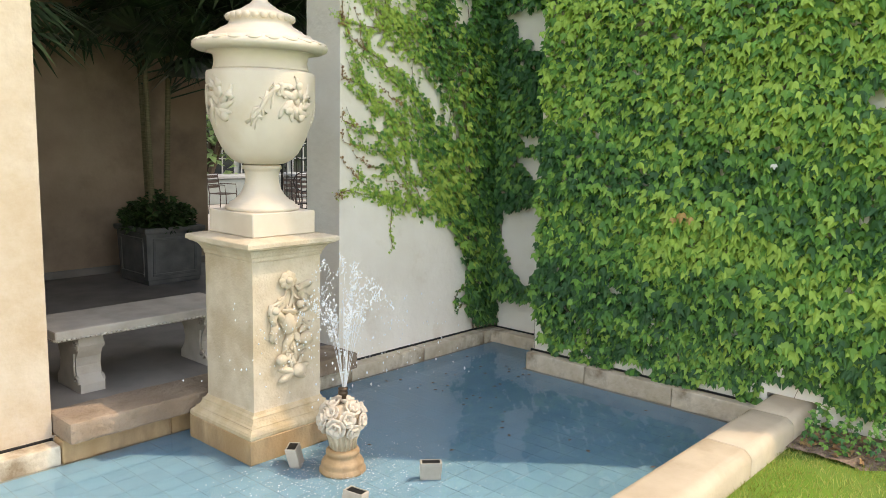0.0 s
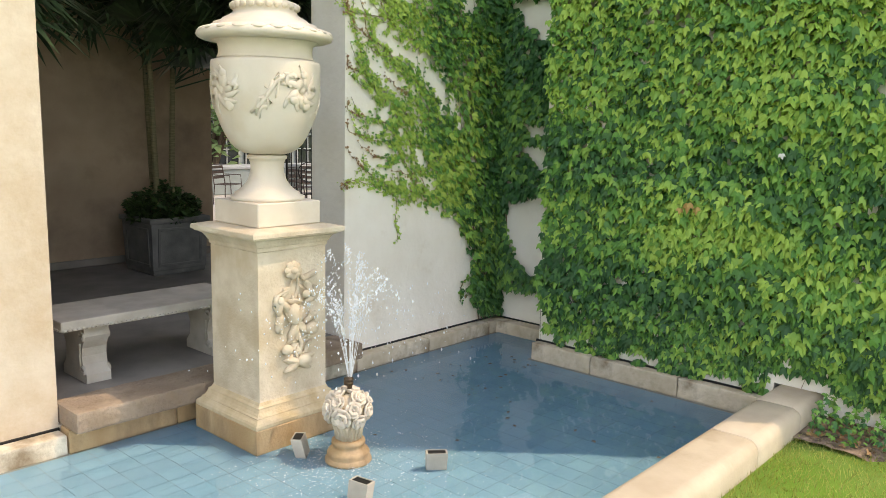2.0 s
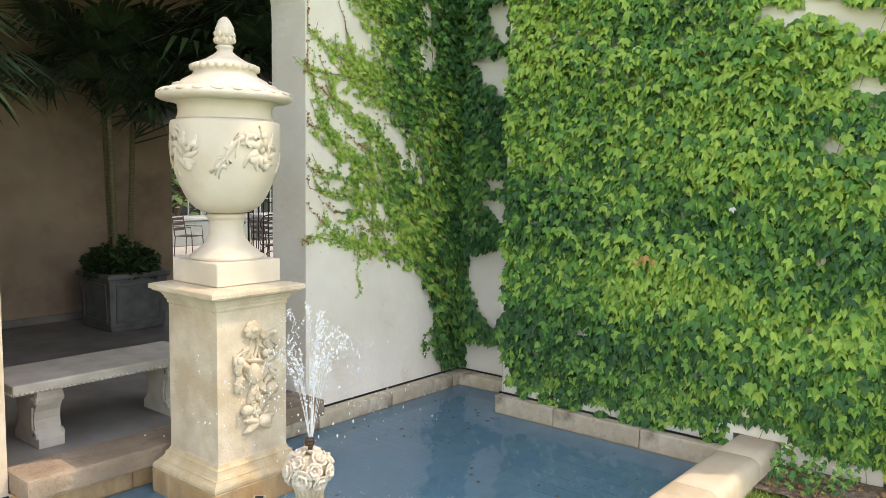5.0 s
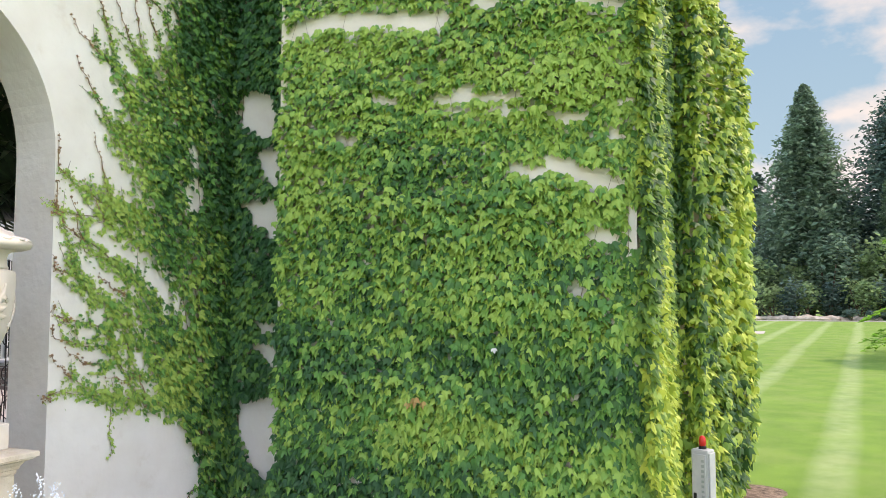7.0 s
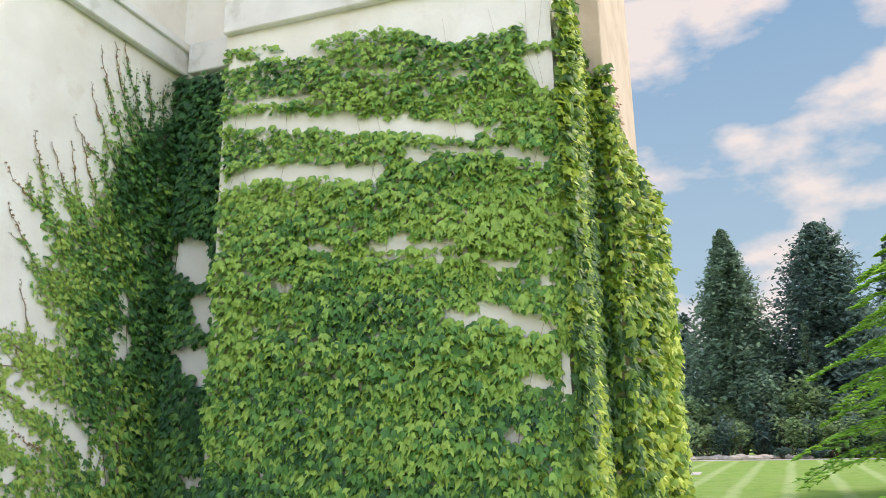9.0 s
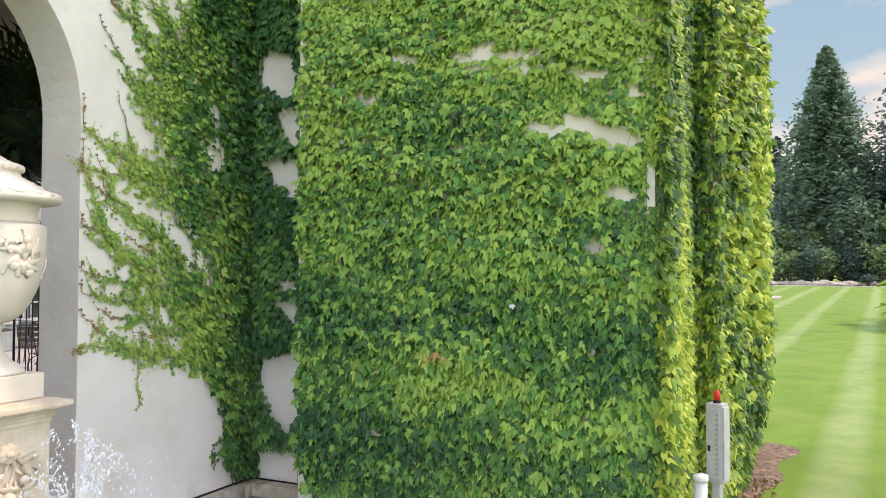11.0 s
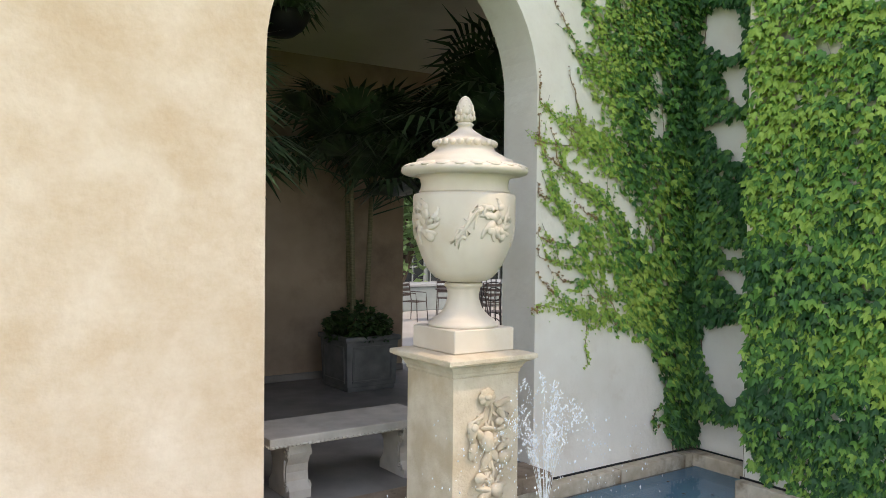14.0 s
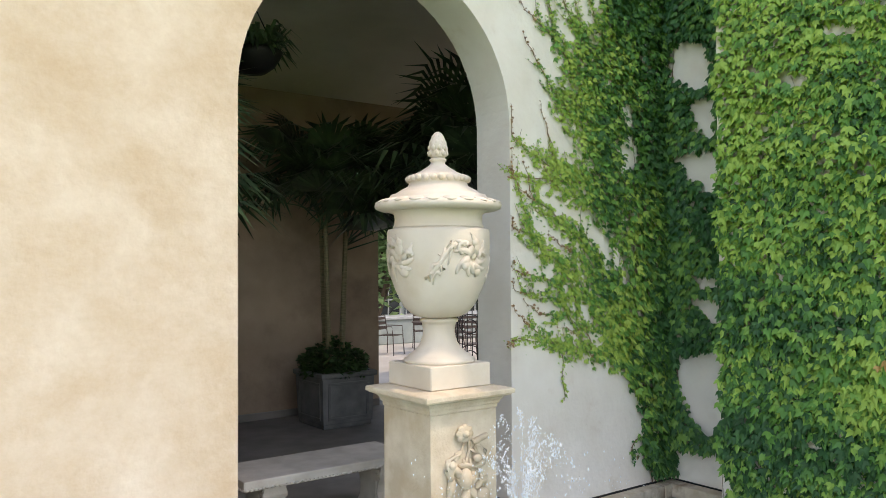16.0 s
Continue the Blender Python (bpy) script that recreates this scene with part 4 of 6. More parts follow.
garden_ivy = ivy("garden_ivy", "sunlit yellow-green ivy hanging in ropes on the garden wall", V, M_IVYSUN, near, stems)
tagged(leaf_mesh("shoot_foliage", shoots, M_SHOOT, garden_ivy, "reddish young shoots"), kind="stuff")

# the young ivy that fans out over the arched wall from the corner
FAN = [(-0.02, 0.19), (-0.30, 0.20), (-0.40, 0.33), (-0.50, 0.50), (-0.42, 0.76), (-0.56, 1.0), (-0.72, 1.23), (-0.78, 1.58), (-0.76, 1.90), (-0.72, 2.2), (-0.76, 2.66), (-0.92, 2.94), (-1.08, 3.12), (-1.16, 3.33), (-1.36, 3.56),
       (-1.42, 3.75), (-1.22, 3.95), (-1.08, 4.3), (-0.84, 4.55), (-0.68, 5.0), (-0.50, 5.3), (-0.26, 5.5), (-0.02, 5.8)]
FAN_GAPS = [(-0.60, 3.32, 0.11, 0.26), (-0.64, 3.70, 0.06, 0.16), (-0.28, 5.05, 0.05, 0.50), (-0.17, 4.60, 0.035, 0.22), (-0.70, 2.64, 0.07, 0.13), (-0.80, 2.40, 0.05, 0.28), (-0.70, 2.10, 0.05, 0.16),
            (-0.50, 1.78, 0.05, 0.05), (-0.36, 4.10, 0.03, 0.18), (-0.86, 3.9, 0.03, 0.14), (-1.0, 3.6, 0.03, 0.12), (-0.45, 1.25, 0.05, 0.06)]
# main branches: points from the stock to the tip, breadth at either end
BRANCHES = [([(-0.30, 1.30), (-0.95, 1.43), (-1.51, 1.54), (-2.03, 1.62), (-2.13, 1.58)], 0.10, 0.030), ([(-0.62, 1.50), (-0.82, 1.60), (-1.09, 1.86), (-1.40, 2.22), (-1.76, 2.38), (-1.90, 2.62), (-2.03, 2.98), (-2.12, 3.05)], 0.10, 0.022),
         ([(-0.66, 1.75), (-0.83, 2.04), (-1.15, 2.37), (-1.45, 2.62), (-1.77, 2.68), (-1.83, 2.81)], 0.12, 0.025), ([(-0.70, 2.50), (-0.85, 2.71), (-1.17, 2.98), (-1.54, 3.06), (-1.82, 3.17), (-2.06, 3.32)], 0.14, 0.022),
         ([(-1.30, 3.02), (-1.54, 3.08), (-1.63, 3.35)], 0.06, 0.018), ([(-1.40, 3.05), (-1.70, 2.98), (-1.95, 2.98), (-2.10, 2.97)], 0.05, 0.014), ([(-1.35, 2.50), (-1.62, 2.72), (-1.90, 2.83)], 0.05, 0.014),
         ([(-1.46, 2.10), (-1.75, 2.12), (-1.97, 2.17)], 0.035, 0.012), ([(-1.46, 1.94), (-1.75, 1.95), (-1.98, 2.01)], 0.035, 0.012), ([(-1.38, 1.82), (-1.55, 1.80), (-1.75, 1.82)], 0.03, 0.012), ([(-1.50, 1.54), (-1.72, 1.62), (-1.92, 1.75)], 0.02, 0.008),
         ([(-1.55, 2.25), (-1.54, 2.05), (-1.46, 1.85), (-1.22, 1.52)], 0.05, 0.020), ([(-1.38, 2.10), (-1.30, 1.85), (-1.17, 1.60)], 0.045, 0.012), ([(-1.70, 2.42), (-1.86, 2.50), (-2.05, 2.54)], 0.03, 0.010),
         ([(-0.72, 1.28), (-0.98, 1.60), (-1.15, 1.70), (-1.30, 1.66)], 0.08, 0.03), ([(-0.85, 1.72), (-1.05, 2.10), (-1.30, 2.32), (-1.48, 2.40)], 0.08, 0.04), ([(-0.95, 2.72), (-1.25, 2.82), (-1.50, 2.88), (-1.62, 2.98)], 0.07, 0.02),
         ([(-0.75, 2.95), (-1.25, 3.55), (-1.58, 3.75), (-1.78, 4.01)], 0.10, 0.018), ([(-0.85, 3.20), (-1.20, 3.80), (-1.48, 4.15), (-1.68, 4.65)], 0.10, 0.022), ([(-1.35, 4.02), (-1.55, 4.22), (-1.82, 4.36)], 0.05, 0.012),
         ([(-0.80, 3.40), (-1.10, 4.05), (-1.24, 4.40), (-1.32, 4.71)], 0.08, 0.020), ([(-1.15, 4.1), (-1.34, 4.42), (-1.45, 4.61)], 0.05, 0.012), ([(-0.65, 3.50), (-0.92, 4.20), (-1.05, 4.55), (-1.16, 4.74)], 0.08, 0.016),
         ([(-0.60, 3.90), (-0.80, 4.50), (-1.03, 4.88), (-1.21, 4.97)], 0.07, 0.016), ([(-0.60, 4.20), (-0.85, 4.90), (-1.00, 5.10), (-1.13, 5.32)], 0.06, 0.018), ([(-0.50, 4.10), (-0.76, 5.00), (-0.92, 5.40), (-1.05, 5.67)], 0.07, 0.018),
         ([(-0.42, 4.30), (-0.62, 5.20), (-0.80, 5.60), (-0.92, 5.85)], 0.07, 0.020), ([(-0.38, 4.40), (-0.52, 5.30), (-0.70, 5.75), (-0.82, 6.01)], 0.07, 0.020), ([(-0.30, 4.40), (-0.40, 5.30), (-0.50, 5.97)], 0.06, 0.026),
         ([(-0.14, 4.40), (-0.16, 5.20), (-0.30, 5.90)], 0.07, 0.030), ([(-0.06, 4.40), (-0.06, 5.40), (-0.08, 6.10)], 0.07, 0.05), ([(-0.35, 0.62), (-0.55, 0.58), (-0.60, 0.48), (-0.50, 0.40)], 0.025, 0.02)]
HANG = [((-1.50, 1.46), (-1.48, 1.05))]
# bare patches of the recessed corner: outlines in y and z
CORNER_GAPS = [[(-0.05, 4.20), (-0.17, 4.38), (-0.49, 4.36), (-0.56, 4.09), (-0.54, 3.87), (-0.34, 3.88), (-0.19, 4.00)], [(-0.25, 3.78), (-0.62, 3.80), (-0.62, 3.43), (-0.45, 3.43), (-0.35, 3.61)],
               [(-0.10, 3.30), (-0.63, 3.32), (-0.68, 2.86), (-0.50, 2.87), (-0.27, 3.09)], [(-0.35, 2.12), (-0.64, 2.13), (-0.64, 2.00), (-0.36, 2.00)], [(-0.28, 1.88), (-0.66, 1.91), (-0.78, 1.62), (-0.51, 1.68)],
               [(-0.12, 1.33), (-0.66, 1.47), (-0.74, 1.18), (-0.72, 0.64), (-0.45, 0.62), (-0.26, 0.76), (-0.14, 1.03)], [(0.02, 0.40), (-0.30, 0.46), (-0.95, 0.50), (-0.95, 0.05), (0.02, 0.05)], [(-0.02, 5.60), (-0.10, 5.50), (-0.12, 4.70), (-0.02, 4.60)]]


def fan():
    rng = random.Random(3)
    P, S, Q = [], [], []
    stems = bmesh.new()
    n = 0
    while n < 6600:                                       # the dense stock in the corner
        x, z = rng.uniform(-1.70, -0.015), rng.uniform(0.19, 5.9)
        if not inside(x * (0.84 if z > 1.5 else 1.0) + 0.07 * noise.noise((x * 7, z * 7, 3.0)), z, FAN) or in_gap(x, z, FAN_GAPS, 6.0):
            continue
        edge = max(0.0, (-x - 0.45) / 1.0)
        if rng.random() < edge * 0.35:
            continue
        n += 1
        P.append((x, -0.006 - rng.uniform(0.01, 0.11 - 0.07 * edge), z))
        S.append(rng.uniform(0.7, 1.2) * (0.074 - 0.026 * edge - 0.004 * max(0, z - 2)))
    for i, (knots, w0, w1) in enumerate(BRANCHES):
        K = np.array(knots)
        cut = np.concatenate(([0], np.cumsum(np.linalg.norm(np.diff(K, axis=0), axis=1))))
        L = cut[-1]
        m = max(6, int(L * 16))
        line = []
        for k in range(m + 1):
            u = k / m
            x, z = np.interp(u * L, cut, K[:, 0]), np.interp(u * L, cut, K[:, 1])
            wob = 0.030 * min(1, L)
            line.append(Vector((x + wob * noise.noise((i * 3.1, u * L * 5, 1)), -0.010, z + wob * noise.noise((i * 3.1, u * L * 5, 9)))))
        line = [Vector((min(-0.015, p.x), p.y, p.z)) for p in line]
        tube(line, 0.0065, stems, 4, 0.5)
        for k in range(int(L * 7)):                       # side twigs
            u = rng.uniform(0.15, 0.97)
            j = min(m - 1, int(u * m))
            p, d = line[j].lerp(line[j + 1], u * m - j), (line[j + 1] - line[j]).normalized()
            turn = radians(rng.choice((-1, 1)) * rng.uniform(22, 55))
            d = Vector((d.x * math.cos(turn) - d.z * math.sin(turn), 0, d.x * math.sin(turn) + d.z * math.cos(turn)))
            reach = rng.uniform(0.10, 0.30) * (1.15 - 0.55 * u)
            bend = Vector((rng.gauss(0, 0.02), 0, 0.25 * reach))
            twig = [p, p + d * reach * 0.5, p + d * reach + bend]
            if twig[2].x > -0.02:
                continue
            tube(twig, 0.003, stems, 3, 0.5)
            for q in range(int(reach * 85)):
                v = rng.random() ** 0.8
                c = twig[0].lerp(twig[1], 2 * v) if v < 0.5 else twig[1].lerp(twig[2], 2 * v - 1)
                P.append((min(-0.015, c.x + rng.gauss(0, 0.016)), -0.012 - 0.02 * rng.random(), c.z + rng.gauss(0, 0.016)))
                S.append((0.046 - 0.024 * v) * (1.1 - 0.4 * u) * rng.uniform(0.8, 1.2))
        for k in range(int(L * (w0 + w1) * 0.5 * 4600)):
            u = rng.random() ** 0.9
            j = min(m - 1, int(u * m))
            p = line[j].lerp(line[j + 1], u * m - j)
            thin = noise.noise((i * 5.7, u * L * 4, 4.0))
            if thin > 0.3 and rng.random() < 0.6 or u > 0.85 and rng.random() < 0.5:
                continue
            w = (0.82 if p.z < 3.4 else 1.25) * (w0 + (w1 - w0) * u) * (1 + 0.5 * noise.noise((i * 2.3, u * L * 6, 7.0)))
            P.append((min(-0.015, p.x + rng.gauss(0, w)), -0.012 - rng.uniform(0, 0.045) * (1.1 - u), p.z + rng.gauss(0, w)))
            S.append((0.044 * (1 - u) + 0.024) * rng.uniform(0.75, 1.2) * min(1, 0.6 + w * 8))
    for (ax, az), (bx, bz) in HANG:
        tube([(ax + (bx - ax) * u + 0.012 * math.sin(9 * u), -0.012, az + (bz - az) * u) for u in np.linspace(0, 1, 8)], 0.003, stems, 4, 0.5)
        for u in np.linspace(0, 1, 22):
            P.append((ax + (bx - ax) * u + rng.gauss(0, 0.022), -0.02, az + (bz - az) * u))
            S.append(rng.uniform(0.022, 0.045))
    for k in range(6):                                    # woody stems up the corner
        x0, x1 = -0.05 - 0.05 * k, -0.10 - 0.15 * k
        top = 4.6 - 0.35 * k
        pts = []
        for j in range(14):
            u = j / 13
            pts.append((x0 + (x1 - x0) * u ** 1.5 + 0.035 * noise.noise((k * 4.0, u * 6, 2)), -0.012, 0.15 + (top - 0.15) * u))
        tube(pts, 0.006, stems, 5, 0.4)
    V = leaves(np.array(P), S, 0, 38, rng, (8, 45), 24)
    runners = []
    for i in range(len(BRANCHES)):                        # reddish young shoots at the branch ends
        a, b = (Vector((q[0], -0.014, q[1])) for q in BRANCHES[i][0][-2:])
        if b.x < -0.75:                                   # a bare thin runner beyond the leaves
            d, reach = (b - a).normalized(), rng.uniform(0.16, 0.30)
            d = (d + Vector((rng.uniform(-0.25, 0.05), 0, rng.uniform(0.0, 0.35)))).normalized()
            line = [b + d * reach * u + Vector((0.012 * math.sin(9 * u + i), 0, 0.012 * math.cos(8 * u + i) + 0.05 * u * u)) for u in np.linspace(-0.3, 1, 8)]
            line = [Vector((max(-2.065, c.x), c.y, c.z)) for c in line]
            runners.append(tube(line, 0.0045, None, 4, 0.4))
            for c in line[2:]:
                for _ in range(2):
                    Q.append(tuple(c + Vector((rng.gauss(0, 0.012), -0.005, rng.gauss(0, 0.012)))))
        for k in range(9):
            u = 1.03 - 0.5 * rng.random()
            Q.append(tuple(a.lerp(b, u) + Vector((rng.gauss(0, 0.010), -0.006 * rng.random(), rng.gauss(0, 0.010)))))
    T = leaves(np.array(Q), [rng.uniform(0.012, 0.026) for _ in Q], 0, 60, rng)
    near = np.linalg.norm(V.mean(axis=1) - np.array((-6.3, -5.0, 2.1)), axis=1)
    return V, near, stems, T, runners


def recess():
    rng = random.Random(33)
    Q, R = [], []
    stems = bmesh.new()
    n = 0
    while n < 5600:                                       # on the narrow return in the corner
        y, z = rng.uniform(-0.90, -0.01), rng.uniform(0.3, 6.10)
        yy, zz = y + 0.05 * noise.noise((y * 9, z * 9, 3.0)), z + 0.06 * noise.noise((y * 8, z * 8, 7.0))
        if any(inside(yy, zz, g) for g in CORNER_GAPS):
            continue
        n += 1
        Q.append((-0.008 - rng.uniform(0.01, 0.14), y, z))
        R.append(rng.uniform(0.055, 0.090))
    for k in range(2):
        tube([(-0.010, -0.05 - 0.03 * k + 0.03 * math.sin(j * 1.7 + k), 0.16 + 0.45 * j) for j in range(13)], 0.006, stems, 4, 0.4)
    V = leaves(np.array(Q), R, -80, 14, rng)
    return V, np.linalg.norm(V.mean(axis=1) - np.array((-6.3, -5.0, 2.1)), axis=1), stems


V, near, stems, shoots, runners = fan()
corner_ivy = ivy("corner_ivy", "young ivy fanning out in runners over the pale arched wall", V, M_IVYSMALL, near, stems)
tagged(leaf_mesh("shoot_foliage", shoots, M_SHOOT, corner_ivy, "reddish young shoots"), kind="stuff")
for bm in runners:
    part("runner", bm, M_SHOOT, corner_ivy, "thin reddish runner")
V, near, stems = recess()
ivy("recess_ivy", "dense ivy, coloured dark for shade, in the wall's recessed corner with bare patches", V, M_IVYSHADE, near, stems)

# an autumn-orange leaf or two and a pale one on the long face
for i, (y, z, s_, m_) in enumerate(((-2.37, 1.525, 0.085, M_ORANGE), (-2.44, 1.505, 0.07, M_ORANGE), (-2.31, 1.495, 0.06, M_ORANGE), (-3.03, 1.938, 0.05, M_WHITEPIPE))):
    r_ = random.Random(60 + i)
    V = leaves(np.array([(-0.735, y, z)]), [s_], -90, 12, r_)
    ob = raw("withered_leaf", V[0].tolist(), LEAF_F, m_)
    tagged(ob, "withered orange leaf among the green ivy" if i < 3 else "pale dry leaf caught among the green ivy", "leaf", "withered leaves")

# ---- loggia: bench, planters, palms ----
def bench():
    b = thing("stone_bench", (-3.60, 0.50, FLOOR + 0.0), "grey cast-stone garden bench on scrolled legs behind the pedestal", "bench")
    bm = box(-0.70, 0.70, -0.245, 0.32, 0.40, 0.475, 0.012, seg=2)
    part("seat", bm, M_BENCH, b)
    rng = random.Random(2)
    bm = bmesh.new()
    for k in range(44):                                # carved edge of the seat
        blob(bm, (-0.68 + 1.36 * k / 43, -0.247, 0.413), 0.014, 1, (1.1, 0.5, 0.8))
    for k in range(12):
        blob(bm, (-0.702, -0.22 + 0.43 * k / 11, 0.413), 0.014, 1, (0.5, 1.1, 0.8))
    tagged(part("carved_edge", bm, M_BENCH, b, smooth=True), kind="stuff")
    for sx in (-0.44, 0.53):
        bm = bmesh.new()
        prof = [(-0.19, 0.0), (-0.19, 0.06), (-0.165, 0.085), (-0.135, 0.12), (-0.125, 0.18), (-0.135, 0.24), (-0.165, 0.29), (-0.185, 0.33), (-0.18, 0.399)]
        prof += [(-y, z) for y, z in prof[::-1]]
        rows = [[bm.verts.new((x, y, z)) for y, z in prof] for x in (-0.085, 0.085)]
        for k in range(len(prof)):
            bm.faces.new((rows[0][k], rows[1][k], rows[1][(k + 1) % len(prof)], rows[0][(k + 1) % len(prof)]))
        bm.faces.new(rows[0])
        bm.faces.new(rows[1][::-1])
        bmesh.ops.recalc_face_normals(bm, faces=bm.faces)
        leg = part("leg", bm, M_BENCH, b)
        leg.location.x = sx
        for xx in (-0.088, 0.088):
            for cy, cz, r in ((-0.15, 0.325, 0.042), (-0.145, 0.075, 0.038)):
                pts = [(xx, cy + (r - 0.005 * u) * math.cos(u), cz + (r - 0.005 * u) * math.sin(u)) for u in np.linspace(0, 6.8, 18)]
                part("scroll", tube(pts, 0.011, None, 5), M_BENCH, leg, "carved scroll", True)
            part("rib", tube([(xx, -0.11, 0.11), (xx, -0.10, 0.18), (xx, -0.115, 0.27)], 0.010, None, 5), M_BENCH, leg, "", True)
    return b


bench()


def planter(at, turn=0):
    p = thing("planter", at, "square lead-grey panelled planter box on the loggia floor", "planter", "loggia planters", turn=turn)
    bm = square([(0.285, 0.0), (0.292, 0.02), (0.292, 0.05), (0.300, 0.06), (0.318, 0.57), (0.318, 0.575)])
    part("body", bm, M_LEAD, p)
    part("rim", square([(0.318, 0.5752), (0.336, 0.582), (0.342, 0.60), (0.342, 0.632), (0.332, 0.64), (0.29, 0.64), (0.285, 0.60)]), M_LEAD, p)
    for k in range(4):
        bm = box(-0.25, 0.25, -0.012, 0.0, 0.10, 0.13, 0.004)
        box(-0.25, 0.25, -0.012, 0.0, 0.50, 0.53, 0.004, bm)
        box(-0.25, -0.22, -0.012, 0.0, 0.13, 0.50, 0.004, bm)
        box(0.22, 0.25, -0.012, 0.0, 0.13, 0.50, 0.004, bm)
        ob = part("panel_frame", bm, M_LEAD, p)
        ob.matrix_local = pose(0, 0, 0, 0, 0, 90 * k) @ pose(0, -0.302, 0, 1.6)
    part("soil", box(-0.29, 0.29, -0.29, 0.29, 0.55, 0.60), M_SOIL, p)
    return p


def palm(at, canes, height, spread, seed, label, aim=None, fronds=10):
    rng = random.Random(seed)
    p = thing("palm", at, label, "palm tree", "loggia palms")
    for c in range(canes):
        a = 2 * math.pi * c / canes + rng.random()
        bx, by = 0.10 * math.cos(a), 0.10 * math.sin(a)
        h = height * rng.uniform(0.88, 1.05)
        tx, ty = bx + rng.uniform(0.05, 0.16) * math.cos(a), by + rng.uniform(0.05, 0.16) * math.sin(a)
        pts = [(bx + (tx - bx) * u, by + (ty - by) * u, -0.02 + (h + 0.02) * u) for u in np.linspace(0, 1, 12)]
        bm = tube(pts, 0.038, None, 8, 0.75)
        for j in range(1, 11):
            u = j / 11
            lathe_z = -0.02 + h * u
            tube([(bx + (tx - bx) * u, by + (ty - by) * u, lathe_z), (bx + (tx - bx) * u, by + (ty - by) * u, lathe_z + 0.012)], 0.041 - 0.008 * u, bm, 8)
        part("cane", bm, M_CANE, p)
        for f in range(fronds):
            fa = aim[f % len(aim)] + rng.uniform(-0.5, 0.5) if aim and rng.random() < 0.7 else rng.uniform(0, 6.28)
            lift = rng.uniform(0.15, 1.25)
            L = spread * rng.uniform(0.45, 0.75)
            o = Vector((tx, ty, h - rng.uniform(0, 0.35)))
            for _ in range(30):                           # the crown keeps clear of the arched wall
                d = Vector((math.cos(fa) * math.cos(lift), math.sin(fa) * math.cos(lift), math.sin(lift)))
                hub = o + d * L
                if at[1] + hub.y - 0.48 * spread > 0.46 and at[1] + hub.y + 0.60 * spread < 4.9:
                    break
                fa, L = rng.uniform(0, 6.28), L * 0.95
            bm = tube([o, o + d * L * 0.5 + Vector((0, 0, 0.03)), hub], 0.011, None, 5, 0.5)
            side = d.cross(Vector((0, 0, 1))).normalized()
            up = side.cross(d).normalized()
            n = 20
            R = spread * rng.uniform(0.42, 0.6)
            for k in range(n):
                t = (k / (n - 1) - 0.5) * radians(230)
                ld = (d * math.cos(t) + side * math.sin(t)).normalized()
                le = R * (0.75 + 0.25 * math.cos(t))
                w = ld.cross(up).normalized() * 0.030
                droop = Vector((0, 0, -1)) * le * rng.uniform(0.15, 0.45)
                a0, a1, a2 = hub, hub + ld * le * 0.55 + up * 0.05, hub + ld * le + droop
                vs = [bm.verts.new(v) for v in (a0 - w * 0.3, a0 + w * 0.3, a1 + w, a1 - w, a2)]
                bm.faces.new((vs[0], vs[1], vs[2], vs[3]))
                bm.faces.new((vs[3], vs[2], vs[4]))
            part("frond", bm, M_PALM, p)
    return p


def herb(at, r, n, seed, label):
    rng = random.Random(seed)
    h = thing("potted_herb", at, label, "plant")
    vs, fs = [], []
    for k in range(n):
        a, u = rng.uniform(0, 6.28), rng.random() ** 0.5
        z = rng.uniform(0.0, 0.44) * (1.15 - u * 0.6)
        c = Vector((r * u * math.cos(a) * (1 + 0.25 * z), r * u * math.sin(a) * (1 + 0.25 * z), z))
        e = Euler((rng.uniform(-1, 1), rng.uniform(-1, 1), rng.uniform(0, 6.28))).to_matrix()
        s = rng.uniform(0.022, 0.045)
        i = len(vs)
        vs += [tuple(c + e @ Vector(q)) for q in ((0, -s * 1.4, 0), (s * 0.6, 0, s * 0.2), (0, s * 1.4, 0), (-s * 0.6, 0, s * 0.2))]
        fs += [(i, i + 1, i + 2), (i, i + 2, i + 3)]
    tagged(raw("foliage", vs, fs, M_HERB, h), kind="stuff")
    st = bmesh.new()
    for k in range(14):
        a, u = rng.uniform(0, 6.28), rng.random() * r * 0.8
        tube([(u * 0.7 * math.cos(a), u * 0.7 * math.sin(a), -0.03), (u * math.cos(a), u * math.sin(a), 0.22)], 0.004, st, 4)
    tagged(part("stalk", st, M_CANE, h), kind="stuff")
    return h


planter((-1.61, 3.86, FLOOR)).scale = (1.13, 1.13, 1.05)
palm((-1.63, 3.86, FLOOR + 0.60), 4, 2.10, 1.35, 31, "dark green fan palm with slender canes in the grey planter", fronds=17)
herb((-1.63, 3.86, FLOOR + 0.60), 0.42, 1600, 1, "low bushy green underplanting round the palm canes")
planter((-0.35, 2.25, FLOOR), 8)
palm((-0.35, 2.25, FLOOR + 0.60), 4, 2.35, 1.65, 7, "dark fan palm arching over the loggia beside the arch", aim=(3.3, 2.9, 3.7))
planter((-4.85, 1.45, FLOOR))
palm((-4.85, 1.45, FLOOR + 0.60), 4, 2.05, 1.35, 19, "fan palm with sunlit frond tips behind the pier", aim=(0.1, -0.4, 0.4))


